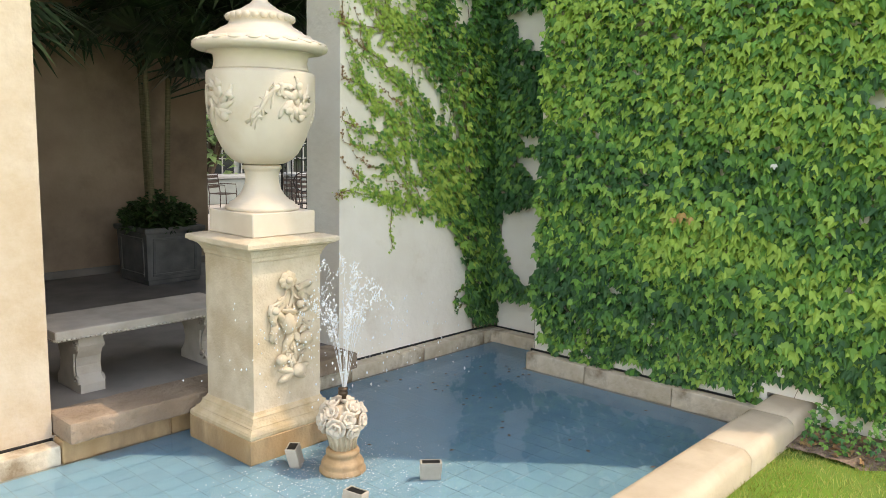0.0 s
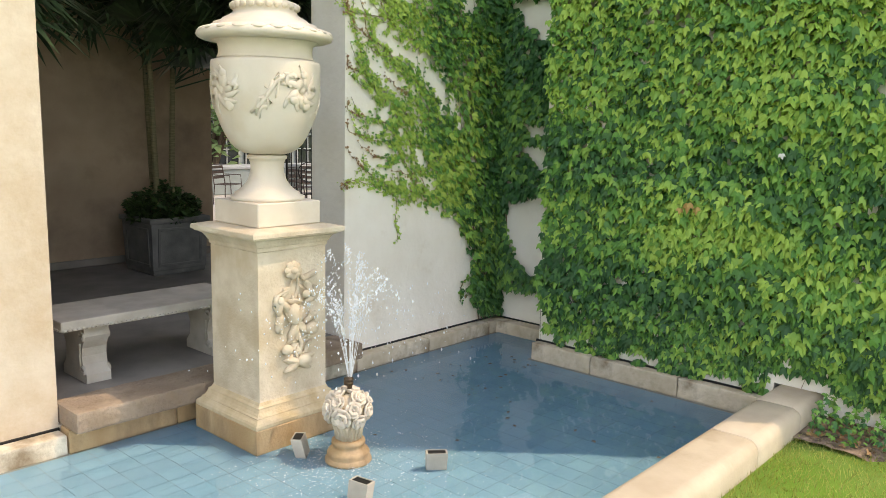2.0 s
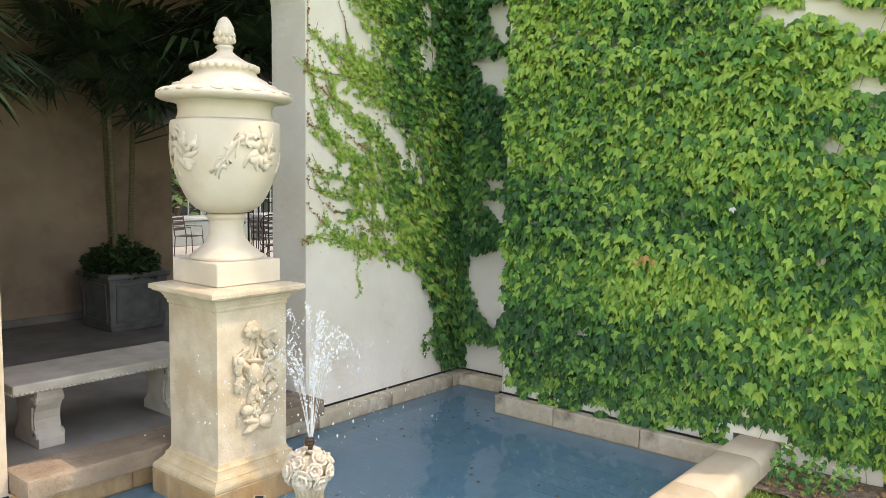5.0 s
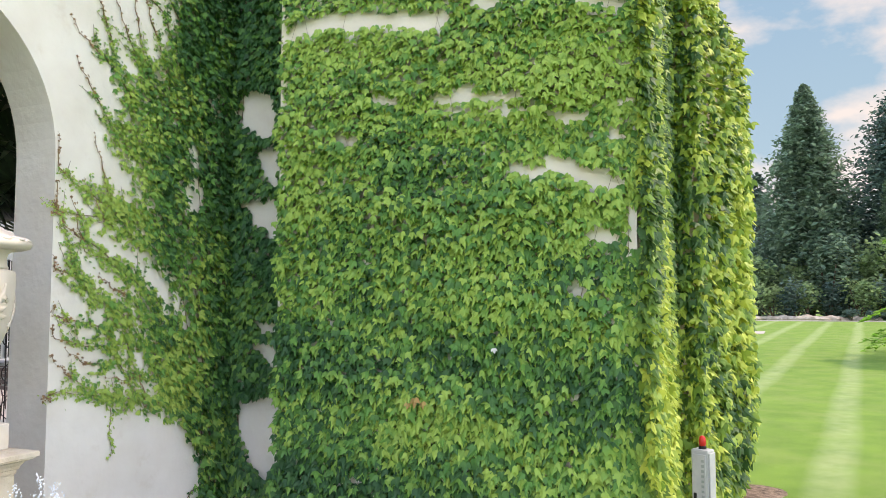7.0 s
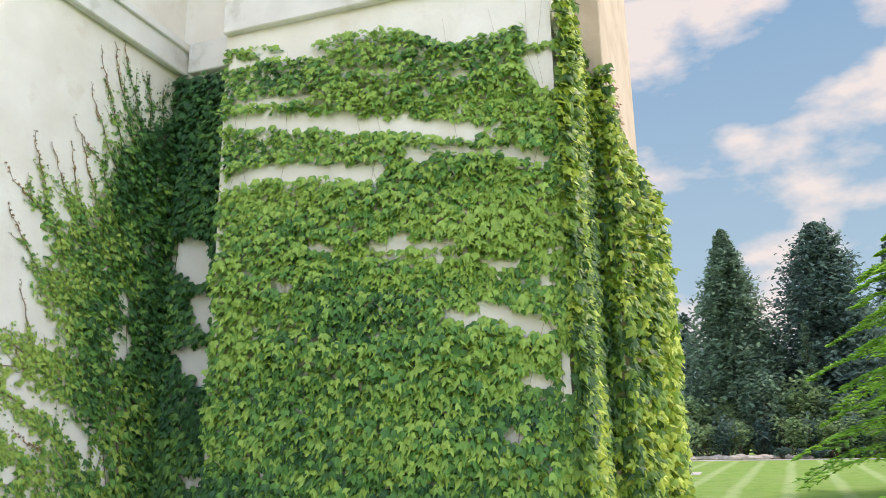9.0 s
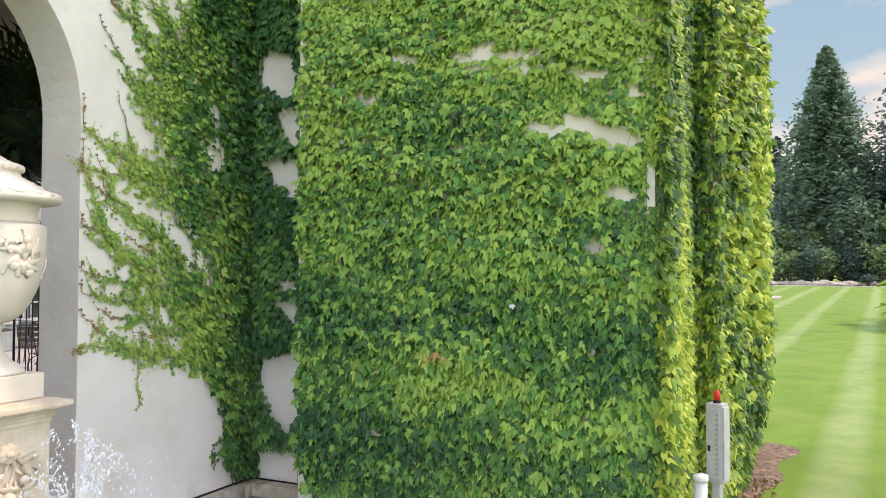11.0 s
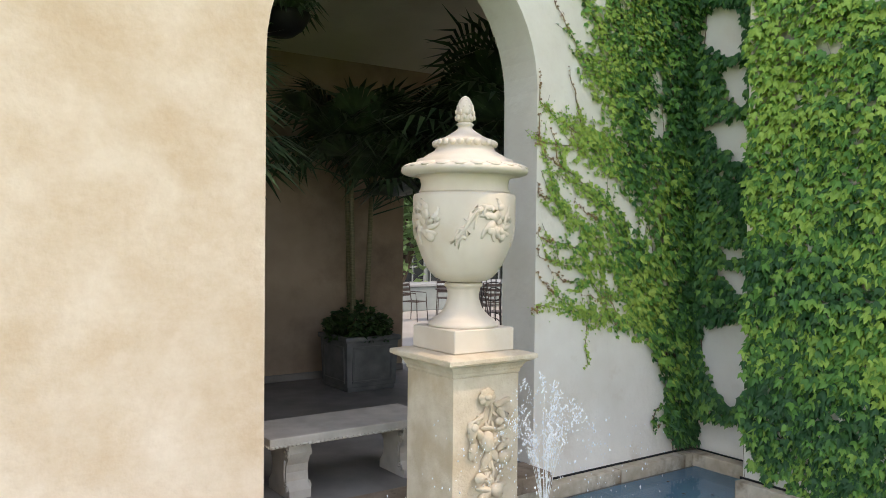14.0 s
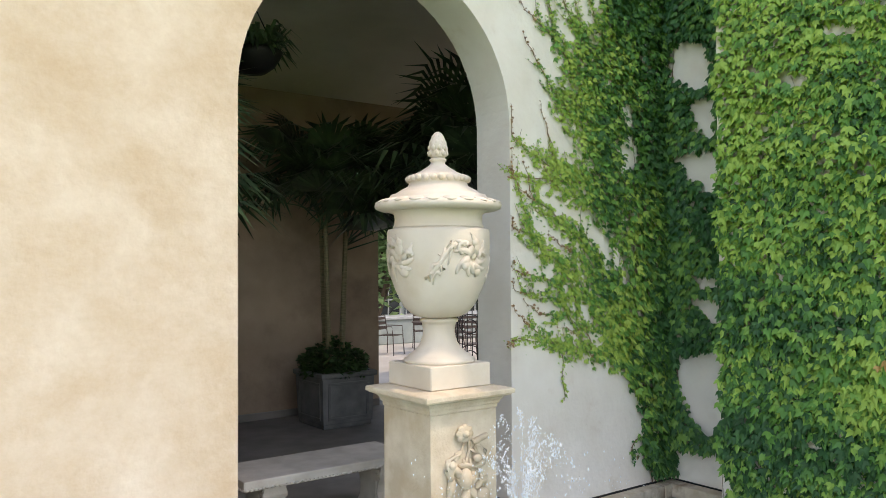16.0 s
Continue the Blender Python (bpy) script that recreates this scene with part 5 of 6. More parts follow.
def hanging_basket(at):
    b = thing("hanging_basket", at, "dark round hanging basket with trailing fern under the ceiling", "hanging basket")
    part("bowl", lathe([(0.02, -0.16), (0.12, -0.14), (0.20, -0.08), (0.25, 0.0), (0.27, 0.05), (0.24, 0.05), (0.22, 0.0)], 28), M_IRON, b, smooth=True)
    for k in range(3):
        a = 2.1 * k
        part("chain", tube([(0.25 * math.cos(a), 0.25 * math.sin(a), 0.05), (0, 0, 0.50)], 0.006, None, 5), M_IRON, b)
    part("rod", tube([(0, 0, 0.50), (0, 0, 5.0 - at[2])], 0.008, None, 6), M_IRON, b)
    rng = random.Random(6)
    vs, fs = [], []
    for k in range(130):
        a = rng.uniform(0, 6.28)
        L = rng.uniform(0.15, 0.34)
        d = Vector((math.cos(a), math.sin(a), 0))
        s = Vector((-d.y, d.x, 0)) * 0.02
        o = d * 0.15 + Vector((0, 0, 0.06))
        i = len(vs)
        z = rng.uniform(0.0, 0.22)
        vs += [tuple(v) for v in (o - s, o + s, o + d * L * 0.6 + s + Vector((0, 0, z)), o + d * L * 0.6 - s + Vector((0, 0, z)), o + d * L + Vector((0, 0, z - 0.12)))]
        fs += [(i, i + 1, i + 2, i + 3), (i + 3, i + 2, i + 4)]
    tagged(raw("fern", vs, fs, M_PALM, b, "trailing fern"), kind="stuff")


hanging_basket((-3.60, 1.75, 4.12))


# ---- courtyard beyond the loggia ----
def garden_chair(at, turn):
    c = thing("garden_chair", at, "brown metal slatted garden chair in the sunny courtyard", "chair", "courtyard chairs", turn=turn)
    bm = bmesh.new()
    for k in range(6):
        box(-0.21, 0.21, -0.21 + 0.072 * k, -0.155 + 0.072 * k, 0.43, 0.445, 0, bm)
    part("seat", bm, M_CHAIR, c)
    bm = tube([(-0.21, 0.21, 0.43), (-0.21, 0.28, 0.86), (0.21, 0.28, 0.86), (0.21, 0.21, 0.43)], 0.012, None, 6)
    for z in (0.55, 0.66, 0.77):
        box(-0.20, 0.20, 0.225 + (z - 0.43) * 0.13, 0.24 + (z - 0.43) * 0.13, z, z + 0.06, 0, bm)
    part("backrest", bm, M_CHAIR, c)
    for sx in (-0.21, 0.21):
        for sy in (-0.20, 0.20):
            part("leg", tube([(sx, sy, 0.44), (sx * 1.08, sy * 1.15, 0.0)], 0.011, None, 6), M_CHAIR, c)
        part("arm", tube([(sx, 0.22, 0.64), (sx * 1.05, -0.18, 0.64), (sx * 1.05, -0.20, 0.44)], 0.011, None, 6), M_CHAIR, c)
    return c


ch = garden_chair((3.25, 10.1, 0.27), 25)
for x, y, r in ((3.35, 7.3, 70), (4.15, 8.6, 110), (4.5, 10.6, -30), (2.9, 11.6, 200), (5.0, 9.6, 160)):
    copy_thing(ch, pose(x, y, 0.27, 0, 0, r))
tb = thing("garden_table", (4.0, 9.7, 0.27), "round brown metal table between the garden chairs", "table")
part("tabletop", lathe([(0.36, 0.70), (0.37, 0.71), (0.37, 0.725), (0.36, 0.73)], 28), M_CHAIR, tb)
part("stem", tube([(0, 0, 0.03), (0, 0, 0.70)], 0.025, None, 8), M_CHAIR, tb)
part("foot", lathe([(0.22, 0), (0.21, 0.02), (0.04, 0.05)], 20), M_CHAIR, tb)
for x in (5.0, 7.9):
    t = thing("stone_trough", (x, 12.3, 0.27), "grey-green panelled trough in the courtyard", "trough", "courtyard troughs")
    part("body", box(-1.2, 1.2, -0.3, 0.3, 0, 0.62, 0.02), M_GREYSTONE, t)
    part("rim", box(-1.25, 1.25, -0.35, 0.35, 0.621, 0.70, 0.015), M_FRAMEW, t)
gh = thing("glasshouse", (0, 0, 0.27), "dark-glazed building with white window grid across the courtyard", "building")
part("wall", box(-2, 22, 15.4, 16.4, 0, 7.0), M_GREYSTONE, gh)
for k in range(8):
    x0 = 1.5 + 1.9 * k
    w = part("window", box(x0, x0 + 1.7, 15.36, 15.398, 0.5, 3.3), M_PANE, gh, "dark window pane")
    bm = bmesh.new()
    for i in range(5):
        box(x0 + 0.415 * i, x0 + 0.415 * i + 0.035, 15.32, 15.358, 0.5, 3.3, 0, bm)
    part("upright", bm, M_FRAMEW, w, "white glazing bars")
    bm = bmesh.new()
    for i in range(7):
        box(x0, x0 + 1.7, 15.325, 15.353, 0.5 + 0.46 * i, 0.53 + 0.46 * i, 0, bm)
    part("crossbar", bm, M_FRAMEW, w, "white glazing bars")
gate = thing("iron_gate", (1.62, 4.60, FLOOR), "open black wrought-iron gate leaf in the loggia doorway", "gate", turn=-82)
part("frame", tube([(0, 0, 0.02), (0, 0, 2.5), (-1.0, 0, 2.7), (-1.0, 0, 0.02), (0, 0, 0.05)], 0.018, None, 6), M_IRON, gate)
for k in range(1, 9):
    part("bar", tube([(-k / 9, 0, 0.05), (-k / 9, 0, 2.5 + 0.2 * k / 9)], 0.008, None, 6), M_IRON, gate)
for k in range(4):
    pts = [(-0.5 + (0.3 - 0.02 * u) * math.cos(u), 0, 0.5 + 0.5 * k + (0.2 - 0.014 * u) * math.sin(u)) for u in np.linspace(0, 9, 26)]
    part("scroll", tube(pts, 0.009, None, 5), M_IRON, gate)


# ---- fountain ----
def flower_fountain():
    f = thing("flower_fountain", (-3.27, -1.43, 0), "carved stone flower bouquet fountain on a round base in the pool", "fountain")
    part("base", lathe([(0.140, -0.005), (0.146, 0.010), (0.146, 0.030), (0.136, 0.045), (0.130, 0.055), (0.134, 0.070), (0.124, 0.090), (0.100, 0.104), (0.096, 0.120), (0.106, 0.132), (0.104, 0.150), (0.090, 0.160)], 40), M_WETSTONE, f, "ochre-stained turned stone base", True)
    bm = lathe([(0.074, 0.161), (0.078, 0.20), (0.090, 0.24), (0.102, 0.27), (0.06, 0.275)], 32)
    for k in range(18):
        a = 2 * math.pi * k / 18
        tube([(0.076 * math.cos(a), 0.076 * math.sin(a), 0.165), (0.082 * math.cos(a + 0.06), 0.082 * math.sin(a + 0.06), 0.215), (0.102 * math.cos(a), 0.102 * math.sin(a), 0.265)], 0.009, bm, 5)
    part("basket", bm, M_STONE, f, "carved woven basket", True)
    bm = bmesh.new()
    blob(bm, (0, 0, 0.345), 0.110, 3, (1, 1, 0.92))
    part("core", bm, M_STONE, f, smooth=True)
    rng = random.Random(9)
    spots = []
    for k in range(17):                               # blossoms spread over the bouquet
        z = 1 - 1.55 * (k + 0.5) / 17
        a = 2.399963 * k
        r = math.sqrt(max(0, 1 - z * z))
        spots.append(Vector((r * math.cos(a), r * math.sin(a), z)))
    for k, d in enumerate(spots):
        bm = bmesh.new()
        q = d.to_track_quat("Z", "Y").to_matrix().to_4x4()
        size = rng.uniform(0.044, 0.062)
        m = Matrix.Translation(Vector((0, 0, 0.345)) + Vector((d.x * 0.124, d.y * 0.124, d.z * 0.108))) @ q
        for ring, cnt, rr, tilt in ((0, 6, 0.75, 35), (1, 5, 0.42, 62)):
            for j in range(cnt):
                mm = m @ Matrix.Rotation(2 * math.pi * j / cnt + ring * 0.5 + k, 4, "Z") @ Matrix.Translation((size * rr, 0, size * 0.22 * ring)) @ Matrix.Rotation(radians(-tilt), 4, "Y") @ Matrix.Diagonal((0.62, 0.72, 0.22, 1))
                bmesh.ops.create_icosphere(bm, subdivisions=2, radius=size * 0.85, matrix=mm)
        bmesh.ops.create_icosphere(bm, subdivisions=1, radius=size * 0.26, matrix=m @ Matrix.Translation((0, 0, size * 0.2)))
        part("blossom", bm, M_URN, f, smooth=True)
    part("pipe", tube([(0.01, 0, 0.40), (0.01, 0, 0.50)], 0.016, None, 12), M_BRONZE, f, "dark bronze water pipe")
    part("nozzle", lathe([(0.020, 0.500), (0.030, 0.506), (0.030, 0.522), (0.026, 0.526), (0.030, 0.532), (0.030, 0.546), (0.02, 0.55)], 20), M_BRONZE, f, "dark bronze spray nozzle", True)


flower_fountain()
jet = thing("water_jet", (-3.26, -1.43, 0.552), "spray of water rising from the nozzle in fine drops", "water jet")
rngw = random.Random(14)
bm = bmesh.new()
paths = []
for k in range(16):
    a, sp = 2 * math.pi * k / 16 + rngw.uniform(-0.2, 0.2), rngw.uniform(0.04, 0.36)
    hgt = 0.87 - 0.75 * sp + rngw.uniform(-0.26, 0.04)
    paths.append((a, sp, hgt))
    pts = []
    for u in np.linspace(0, 0.5 + rngw.uniform(-0.12, 0.1), 9):
        r = 0.012 + sp * u * 0.75
        pts.append((r * math.cos(a), r * math.sin(a), hgt * (1 - (1 - u) ** 2)))
    tube(pts, 0.0016, bm, 4, 0.5)
tagged(part("stream", bm, M_DROP, jet), kind="stuff")
bm = bmesh.new()
vs, fs = [], []
base_v = [(0, 0, 1), (1, 0, 0), (0, 1, 0), (-1, 0, 0), (0, -1, 0), (0, 0, -1)]
base_f = [(0, 1, 2), (0, 2, 3), (0, 3, 4), (0, 4, 1), (5, 2, 1), (5, 3, 2), (5, 4, 3), (5, 1, 4)]
for k in range(1700):
    a, sp, hgt = paths[rngw.randrange(16)]
    u = rngw.uniform(0.3, 1.0) if rngw.random() < 0.62 else rngw.uniform(1.0, 1.9)
    r = 0.012 + sp * u * 0.75 + abs(rngw.gauss(0, 0.016)) * u
    z = hgt * (1 - (1 - u) ** 2) + rngw.gauss(0, 0.015)
    if u > 1.4 and rngw.random() < 0.65:
        r += rngw.uniform(0, 0.48)
    if z < -0.5:
        continue
    s = rngw.choice((0.0026, 0.0034, 0.0044, 0.0062)) * rngw.uniform(0.8, 1.25)
    i = len(vs)
    aa = a + rngw.gauss(0, 0.11 + 0.12 * max(0, u - 1))
    vs += [(r * math.cos(aa) + p[0] * s, r * math.sin(aa) + p[1] * s, z + p[2] * s * rngw.uniform(1.0, 1.9)) for p in base_v]
    fs += [tuple(i + q for q in f) for f in base_f]
tagged(raw("spray", vs, fs, M_DROP, jet), kind="stuff")
vs, fs = [], []
for k in range(1500):                                     # froth where the drops fall back
    a, r = rngw.uniform(0, 6.28), 0.13 + abs(rngw.gauss(0, 0.42))
    s = rngw.uniform(0.002, 0.007)
    x, y = r * math.cos(a), r * math.sin(a)
    if y > 0.42 or y < -1.5:
        continue
    i = len(vs)
    vs += [(x + p[0] * s, y + p[1] * s * 0.8, -0.5295 + 0.35 * p[2] * s) for p in base_v]
    fs += [tuple(i + q for q in f) for f in base_f]
tagged(raw("froth", vs, fs, M_DROP, jet), kind="stuff")


def pool_light(x, y, turn, lean):
    p = thing("pool_light", (x, y, 0), "beige slotted underwater lamp housing beside the fountain", "lamp", "pool lamps", turn=turn)
    bm = square([(0.06, -0.005), (0.062, 0.0), (0.066, 0.13), (0.064, 0.134), (0.055, 0.134), (0.053, 0.10)])
    for v in bm.verts:
        v.co.y *= 0.52
        v.co.y += v.co.z * lean
    part("housing", bm, M_FIXTURE, p)
    bm = box(-0.057, 0.057, -0.029 + 0.13 * lean, 0.029 + 0.13 * lean, 0.118, 0.131, 0.003)
    part("lens", bm, M_DARK, p, "dark lamp lens")


pool_light(-2.97, -1.90, -42, -0.25)
pool_light(-3.42, -1.17, 40, 0.25)
pool_light(-3.60, -1.90, -80, 0.2)

# fallen leaves on the water
for k in range(46):
    rr = random.Random(100 + k)
    x, y = rr.uniform(-1.9, -0.75) if k < 26 else rr.uniform(-3.0, -0.8), rr.uniform(-1.3, -0.22) if k < 26 else rr.uniform(-2.9, -0.3)
    s = rr.uniform(0.010, 0.026)
    ob = raw("fallen_leaf", [(0, -s, 0.001), (s * 0.6, 0, 0.005), (0, s, 0.001), (-s * 0.6, 0, 0.004)], [(0, 1, 2, 3)], M_SOIL)
    ob.matrix_world = pose(x, y, 0.0235, 0, 0, rr.uniform(0, 360))
    tagged(ob, "small dark fallen leaf floating on the pool water", "leaf", "fallen leaves")

# ---- by the garden corner ----
eb = thing("control_box", (-0.52, -4.47, LAWN), "pale grey outdoor control box with red lamp, beside the ivy corner", "electrical box", turn=-20)
part("case", box(-0.050, 0.050, -0.060, 0.060, 0.64, 1.19, 0.010, seg=2), M_GREYBOX, eb)
part("door", box(-0.043, 0.043, -0.072, -0.061, 0.66, 1.17, 0.004), M_GREYBOX, eb)
part("side_plate", box(-0.058, -0.051, -0.048, 0.048, 0.67, 1.16, 0.003), M_GREYBOX, eb)
part("latch", box(-0.064, -0.0581, 0.020, 0.040, 0.86, 0.90, 0.002), M_DARK, eb, "black latch")
part("post", box(-0.03, 0.03, -0.03, 0.03, -0.05, 0.64, 0.005), M_GREYBOX, eb)
part("lamp_base", lathe([(0.026, 1.1901), (0.026, 1.206), (0.02, 1.21)], 16), M_DARK, eb, "dark lamp base")
part("red_lamp", lathe([(0.022, 1.211), (0.024, 1.245), (0.018, 1.272), (0.004, 1.280)], 16), M_RED, eb, "red signal lamp", True)
bm = bmesh.new()
for k in range(13):
    box(-0.0600, -0.0583, -0.036, -0.016, 0.70 + 0.034 * k, 0.718 + 0.034 * k, 0, bm)
tagged(part("label_bars", bm, M_GREYSTONE, eb, "grey printed bars"), kind="stuff")
pp = thing("vent_pipe", (-0.70, -4.38, LAWN), "white plastic pipe standing beside the control box", "pipe")
part("tube", tube([(0, 0, -0.05), (0, 0, 0.68)], 0.045, None, 20), M_WHITEPIPE, pp, smooth=True)
part("cap", lathe([(0.050, 0.68), (0.052, 0.69), (0.052, 0.72), (0.02, 0.732)], 20), M_WHITEPIPE, pp, smooth=True)

# grass blades near the rim
rngg = random.Random(77)
vs, fs = [], []
for k in range(26000):
    x, y = rngg.uniform(-3.4, 1.6), -3.41 - 2.6 * rngg.random() ** 1.3
    if y > -4.3 and x > -1.0 and rngg.random() < 0.93:
        continue
    if -4.9 < y and x > -0.6 and rngg.random() < 0.8:
        continue
    a, h, w = rngg.uniform(0, 6.28), rngg.uniform(0.015, 0.045), rngg.uniform(0.002, 0.004)
    lx, ly = rngg.gauss(0, 0.018), rngg.gauss(0, 0.018)
    i = len(vs)
    vs += [(x - w * math.cos(a), y - w * math.sin(a), LAWN - 0.005), (x + w * math.cos(a), y + w * math.sin(a), LAWN - 0.005), (x + lx, y + ly, LAWN + h)]
    fs.append((i, i + 1, i + 2))
tagged(raw("grass", vs, fs, M_BLADE), "short sunlit lawn grass beside the pool rim", "grass", kind="stuff")
# low leaves on the bed at the rim's end
rngl = random.Random(41)
P = [(rngl.uniform(-1.05, -0.6), rngl.uniform(-3.95, -3.43), LAWN + 0.03 + 0.20 * rngl.random() ** 1.6) for _ in range(170)]
gi = thing("creeping_ivy", (0, 0, 0), "ragged ivy creeping on the mulch at the rim's end", "ivy")
tagged(leaf_mesh("foliage", leaves(np.array(P), [rngl.uniform(0.025, 0.05) for _ in P], -70, 40, rngl, (20, 80)), M_IVYSHADE[0], gi), kind="stuff")
part("stem", tube([(-0.6, -3.5, LAWN + 0.03), (-0.8, -3.6, LAWN + 0.08), (-0.95, -3.8, LAWN + 0.05)], 0.006, None, 5), M_STEM, gi)


# dry litter on the mulch
rngd = random.Random(91)
P = []
while len(P) < 700:
    x, y = rngd.uniform(-1.1, 2.2), rngd.uniform(-4.75, -3.46)
    if x > -0.58 and y > -4.12:
        continue
    P.append((x, y, LAWN + 0.034 + rngd.uniform(0, 0.012)))
lit = leaf_mesh("leaf_litter", leaves(np.array(P), [rngd.uniform(0.018, 0.05) for _ in P], 0, 60, rngd, (60, 115), 90), M_SHOOT, None)
tagged(lit, "dry brown fallen leaves scattered on the mulch bed", "leaf litter", kind="stuff")


# ---- garden and trees beyond the lawn ----
def cards(rng, c, s, squash=0.5):
    e = Euler((rng.uniform(-0.7, 0.7), rng.uniform(-0.7, 0.7), rng.uniform(0, 6.28))).to_matrix()
    return [tuple(c + e @ Vector(q)) for q in ((-s, 0, -s * 0.15), (0, -s * squash, 0.08 * s), (s, 0, -s * 0.2), (0, s * squash, 0.05 * s))]


def conifer(at, h, r, material, seed, label, low=0.06, n=2600, size=0.5, power=0.8, name="conifer_tree"):
    rng = random.Random(seed)
    t = thing(name, at, label, "tree", "garden trees")
    part("trunk", tube([(0, 0, -0.2), (0.05, 0, h * 0.5), (0, 0, h * 0.97)], h * 0.018, None, 8, 0.1), M_BARK, t)
    vs, fs = [], []
    limbs = bmesh.new()
    B = int(n / 60)
    for b in range(B):
        u = (b + rng.random()) / B
        z = h * (low + (0.99 - low) * u)
        R = r * (1 - u) ** power * rng.uniform(0.55, 1.18) + 0.12
        a = b * 2.399963 + rng.uniform(-0.3, 0.3)
        rise = R * rng.uniform(-0.05, 0.35)
        if b % 3 == 0 and R > 0.6:
            tube([(0, 0, z), (R * 0.8 * math.cos(a), R * 0.8 * math.sin(a), z + rise * 0.8)], 0.05 * h / 20, limbs, 4, 0.3)
        for k in range(60):
            w = rng.random() ** 0.75
            sp = 0.26 * R * (0.4 + w * 0.6)
            c = Vector((R * w * math.cos(a) + rng.gauss(0, sp * 0.6), R * w * math.sin(a) + rng.gauss(0, sp * 0.6), z + rise * w + rng.gauss(0, 0.08 * R + 0.06) - 0.10 * R * w * w))
            i = len(vs)
            vs += cards(rng, c, size * rng.uniform(0.6, 1.3) * (0.55 + 0.45 * (1 - u)))
            fs += [(i, i + 1, i + 2), (i, i + 2, i + 3)]
    part("limb", limbs, M_BARK, t)
    tagged(raw("crown", vs, fs, material, t), kind="stuff")
    return t


def shrub(at, r, h, material, seed, label, n=650, size=0.34, name="shrub"):
    rng = random.Random(seed)
    t = thing(name, at, label, "shrub", "garden shrubs")
    vs, fs = [], []
    lumps = [(Vector((rng.uniform(-0.6, 0.6) * r, rng.uniform(-0.6, 0.6) * r, rng.uniform(0.35, 0.75) * h)), rng.uniform(0.35, 0.6)) for _ in range(9)]
    for k in range(n):
        c, q = rng.choice(lumps)
        d = Vector((rng.gauss(0, 1), rng.gauss(0, 1), rng.gauss(0, 1))).normalized() * rng.random() ** 0.3
        p = c + Vector((d.x * q * r, d.y * q * r, d.z * q * h * 0.7))
        if p.z < 0.05:
            p.z = rng.uniform(0.05, 0.4)
        i = len(vs)
        vs += cards(rng, p, size * rng.uniform(0.6, 1.3), 0.65)
        fs += [(i, i + 1, i + 2), (i, i + 2, i + 3)]
    st = bmesh.new()
    for c, q in lumps[:5]:
        tube([(0, 0, -0.1), c], 0.05 + 0.008 * h, st, 5, 0.4)
    part("stem", st, M_BARK, t)
    tagged(raw("crown", vs, fs, material, t), kind="stuff")
    return t


def feathery_tree(at, h, r, seed, label):
    """Tiers of arching boughs with flat drooping sprays of small leaves."""
    rng = random.Random(seed)
    t = thing("feathery_tree", at, label, "tree", "garden trees")
    part("trunk", tube([(0, 0, -0.2), (0.05, 0, h * 0.5), (0, 0, h * 0.97)], h * 0.016, None, 8, 0.1), M_BARK, t)
    vs, fs = [], []
    limbs = bmesh.new()
    for b in range(74):
        u = (b + rng.random()) / 74
        z0 = h * (0.07 + 0.90 * u)
        R = r * (1 - u) ** 0.6 * rng.uniform(0.75, 1.08) + 0.2
        a = b * 2.399963 + rng.uniform(-0.25, 0.25)
        out, side = Vector((math.cos(a), math.sin(a), 0)), Vector((-math.sin(a), math.cos(a), 0))
        arc = [Vector((0, 0, z0)) + out * R * q + Vector((0, 0, R * (0.30 * q - 0.48 * q * q))) for q in (0, 0.25, 0.5, 0.75, 1)]
        tube(arc, 0.035, limbs, 4, 0.2)
        for k in range(13):
            q = 0.22 + 0.78 * k / 12
            j = min(3, int(q * 4))
            c0 = arc[j].lerp(arc[j + 1], q * 4 - j)
            for sgn in (-1, 1):
                L = R * 0.30 * (1.15 - q * 0.75) * rng.uniform(0.7, 1.2)
                d = (out * 0.75 + side * sgn).normalized()
                for m in range(9):
                    w = (m + rng.random()) / 9
                    c = c0 + d * L * w + Vector((0, 0, -0.22 * L * w * w + rng.gauss(0, 0.03)))
                    i = len(vs)
                    le, wd = d * 0.17 * rng.uniform(0.7, 1.2), (d.cross(Vector((rng.gauss(0, 0.35), rng.gauss(0, 0.35), 1)))).normalized() * 0.075
                    vs += [tuple(c - le), tuple(c + wd), tuple(c + le + Vector((0, 0, -0.05))), tuple(c - wd)]
                    fs += [(i, i + 1, i + 2), (i, i + 2, i + 3)]
    part("limb", limbs, M_BARK, t)
    tagged(raw("crown", vs, fs, M_YOUNG, t), kind="stuff")
    return t


G = LAWN + 0.86
conifer((81, -6.3, G), 24, 6.6, M_CONIFER, 1, "tall feathery conical dawn redwood beyond the lawn", 0.10, 32000, 0.42, 0.8)
conifer((84, -15.8, G), 24.5, 8.4, M_SPRUCE, 2, "dark broad spruce beyond the lawn", 0.04, 32000, 0.46, 0.6)
conifer((93, -1.2, G), 17, 7, M_SPRUCE, 3, "dark conifer half hidden behind the wall", 0.04, 5600, 0.4)
conifer((78, -13.0, G), 13, 2.2, M_CONIFER, 4, "slim pale young conifer among the spruces", 0.05, 3600, 0.28)
conifer((90, -23.5, G), 23, 6.5, M_SPRUCE, 5, "dark spruce beyond the lawn", 0.04, 7000, 0.4)
conifer((98, -9.5, G), 15, 7.0, M_SPRUCE, 6, "dark spreading conifer behind the others", 0.04, 2600, 0.7, 0.5)
conifer((86, 3.0, G), 15, 6.0, M_SPRUCE, 12, "dark conifer behind the garden wall", 0.04, 2000, 0.7, 0.5)
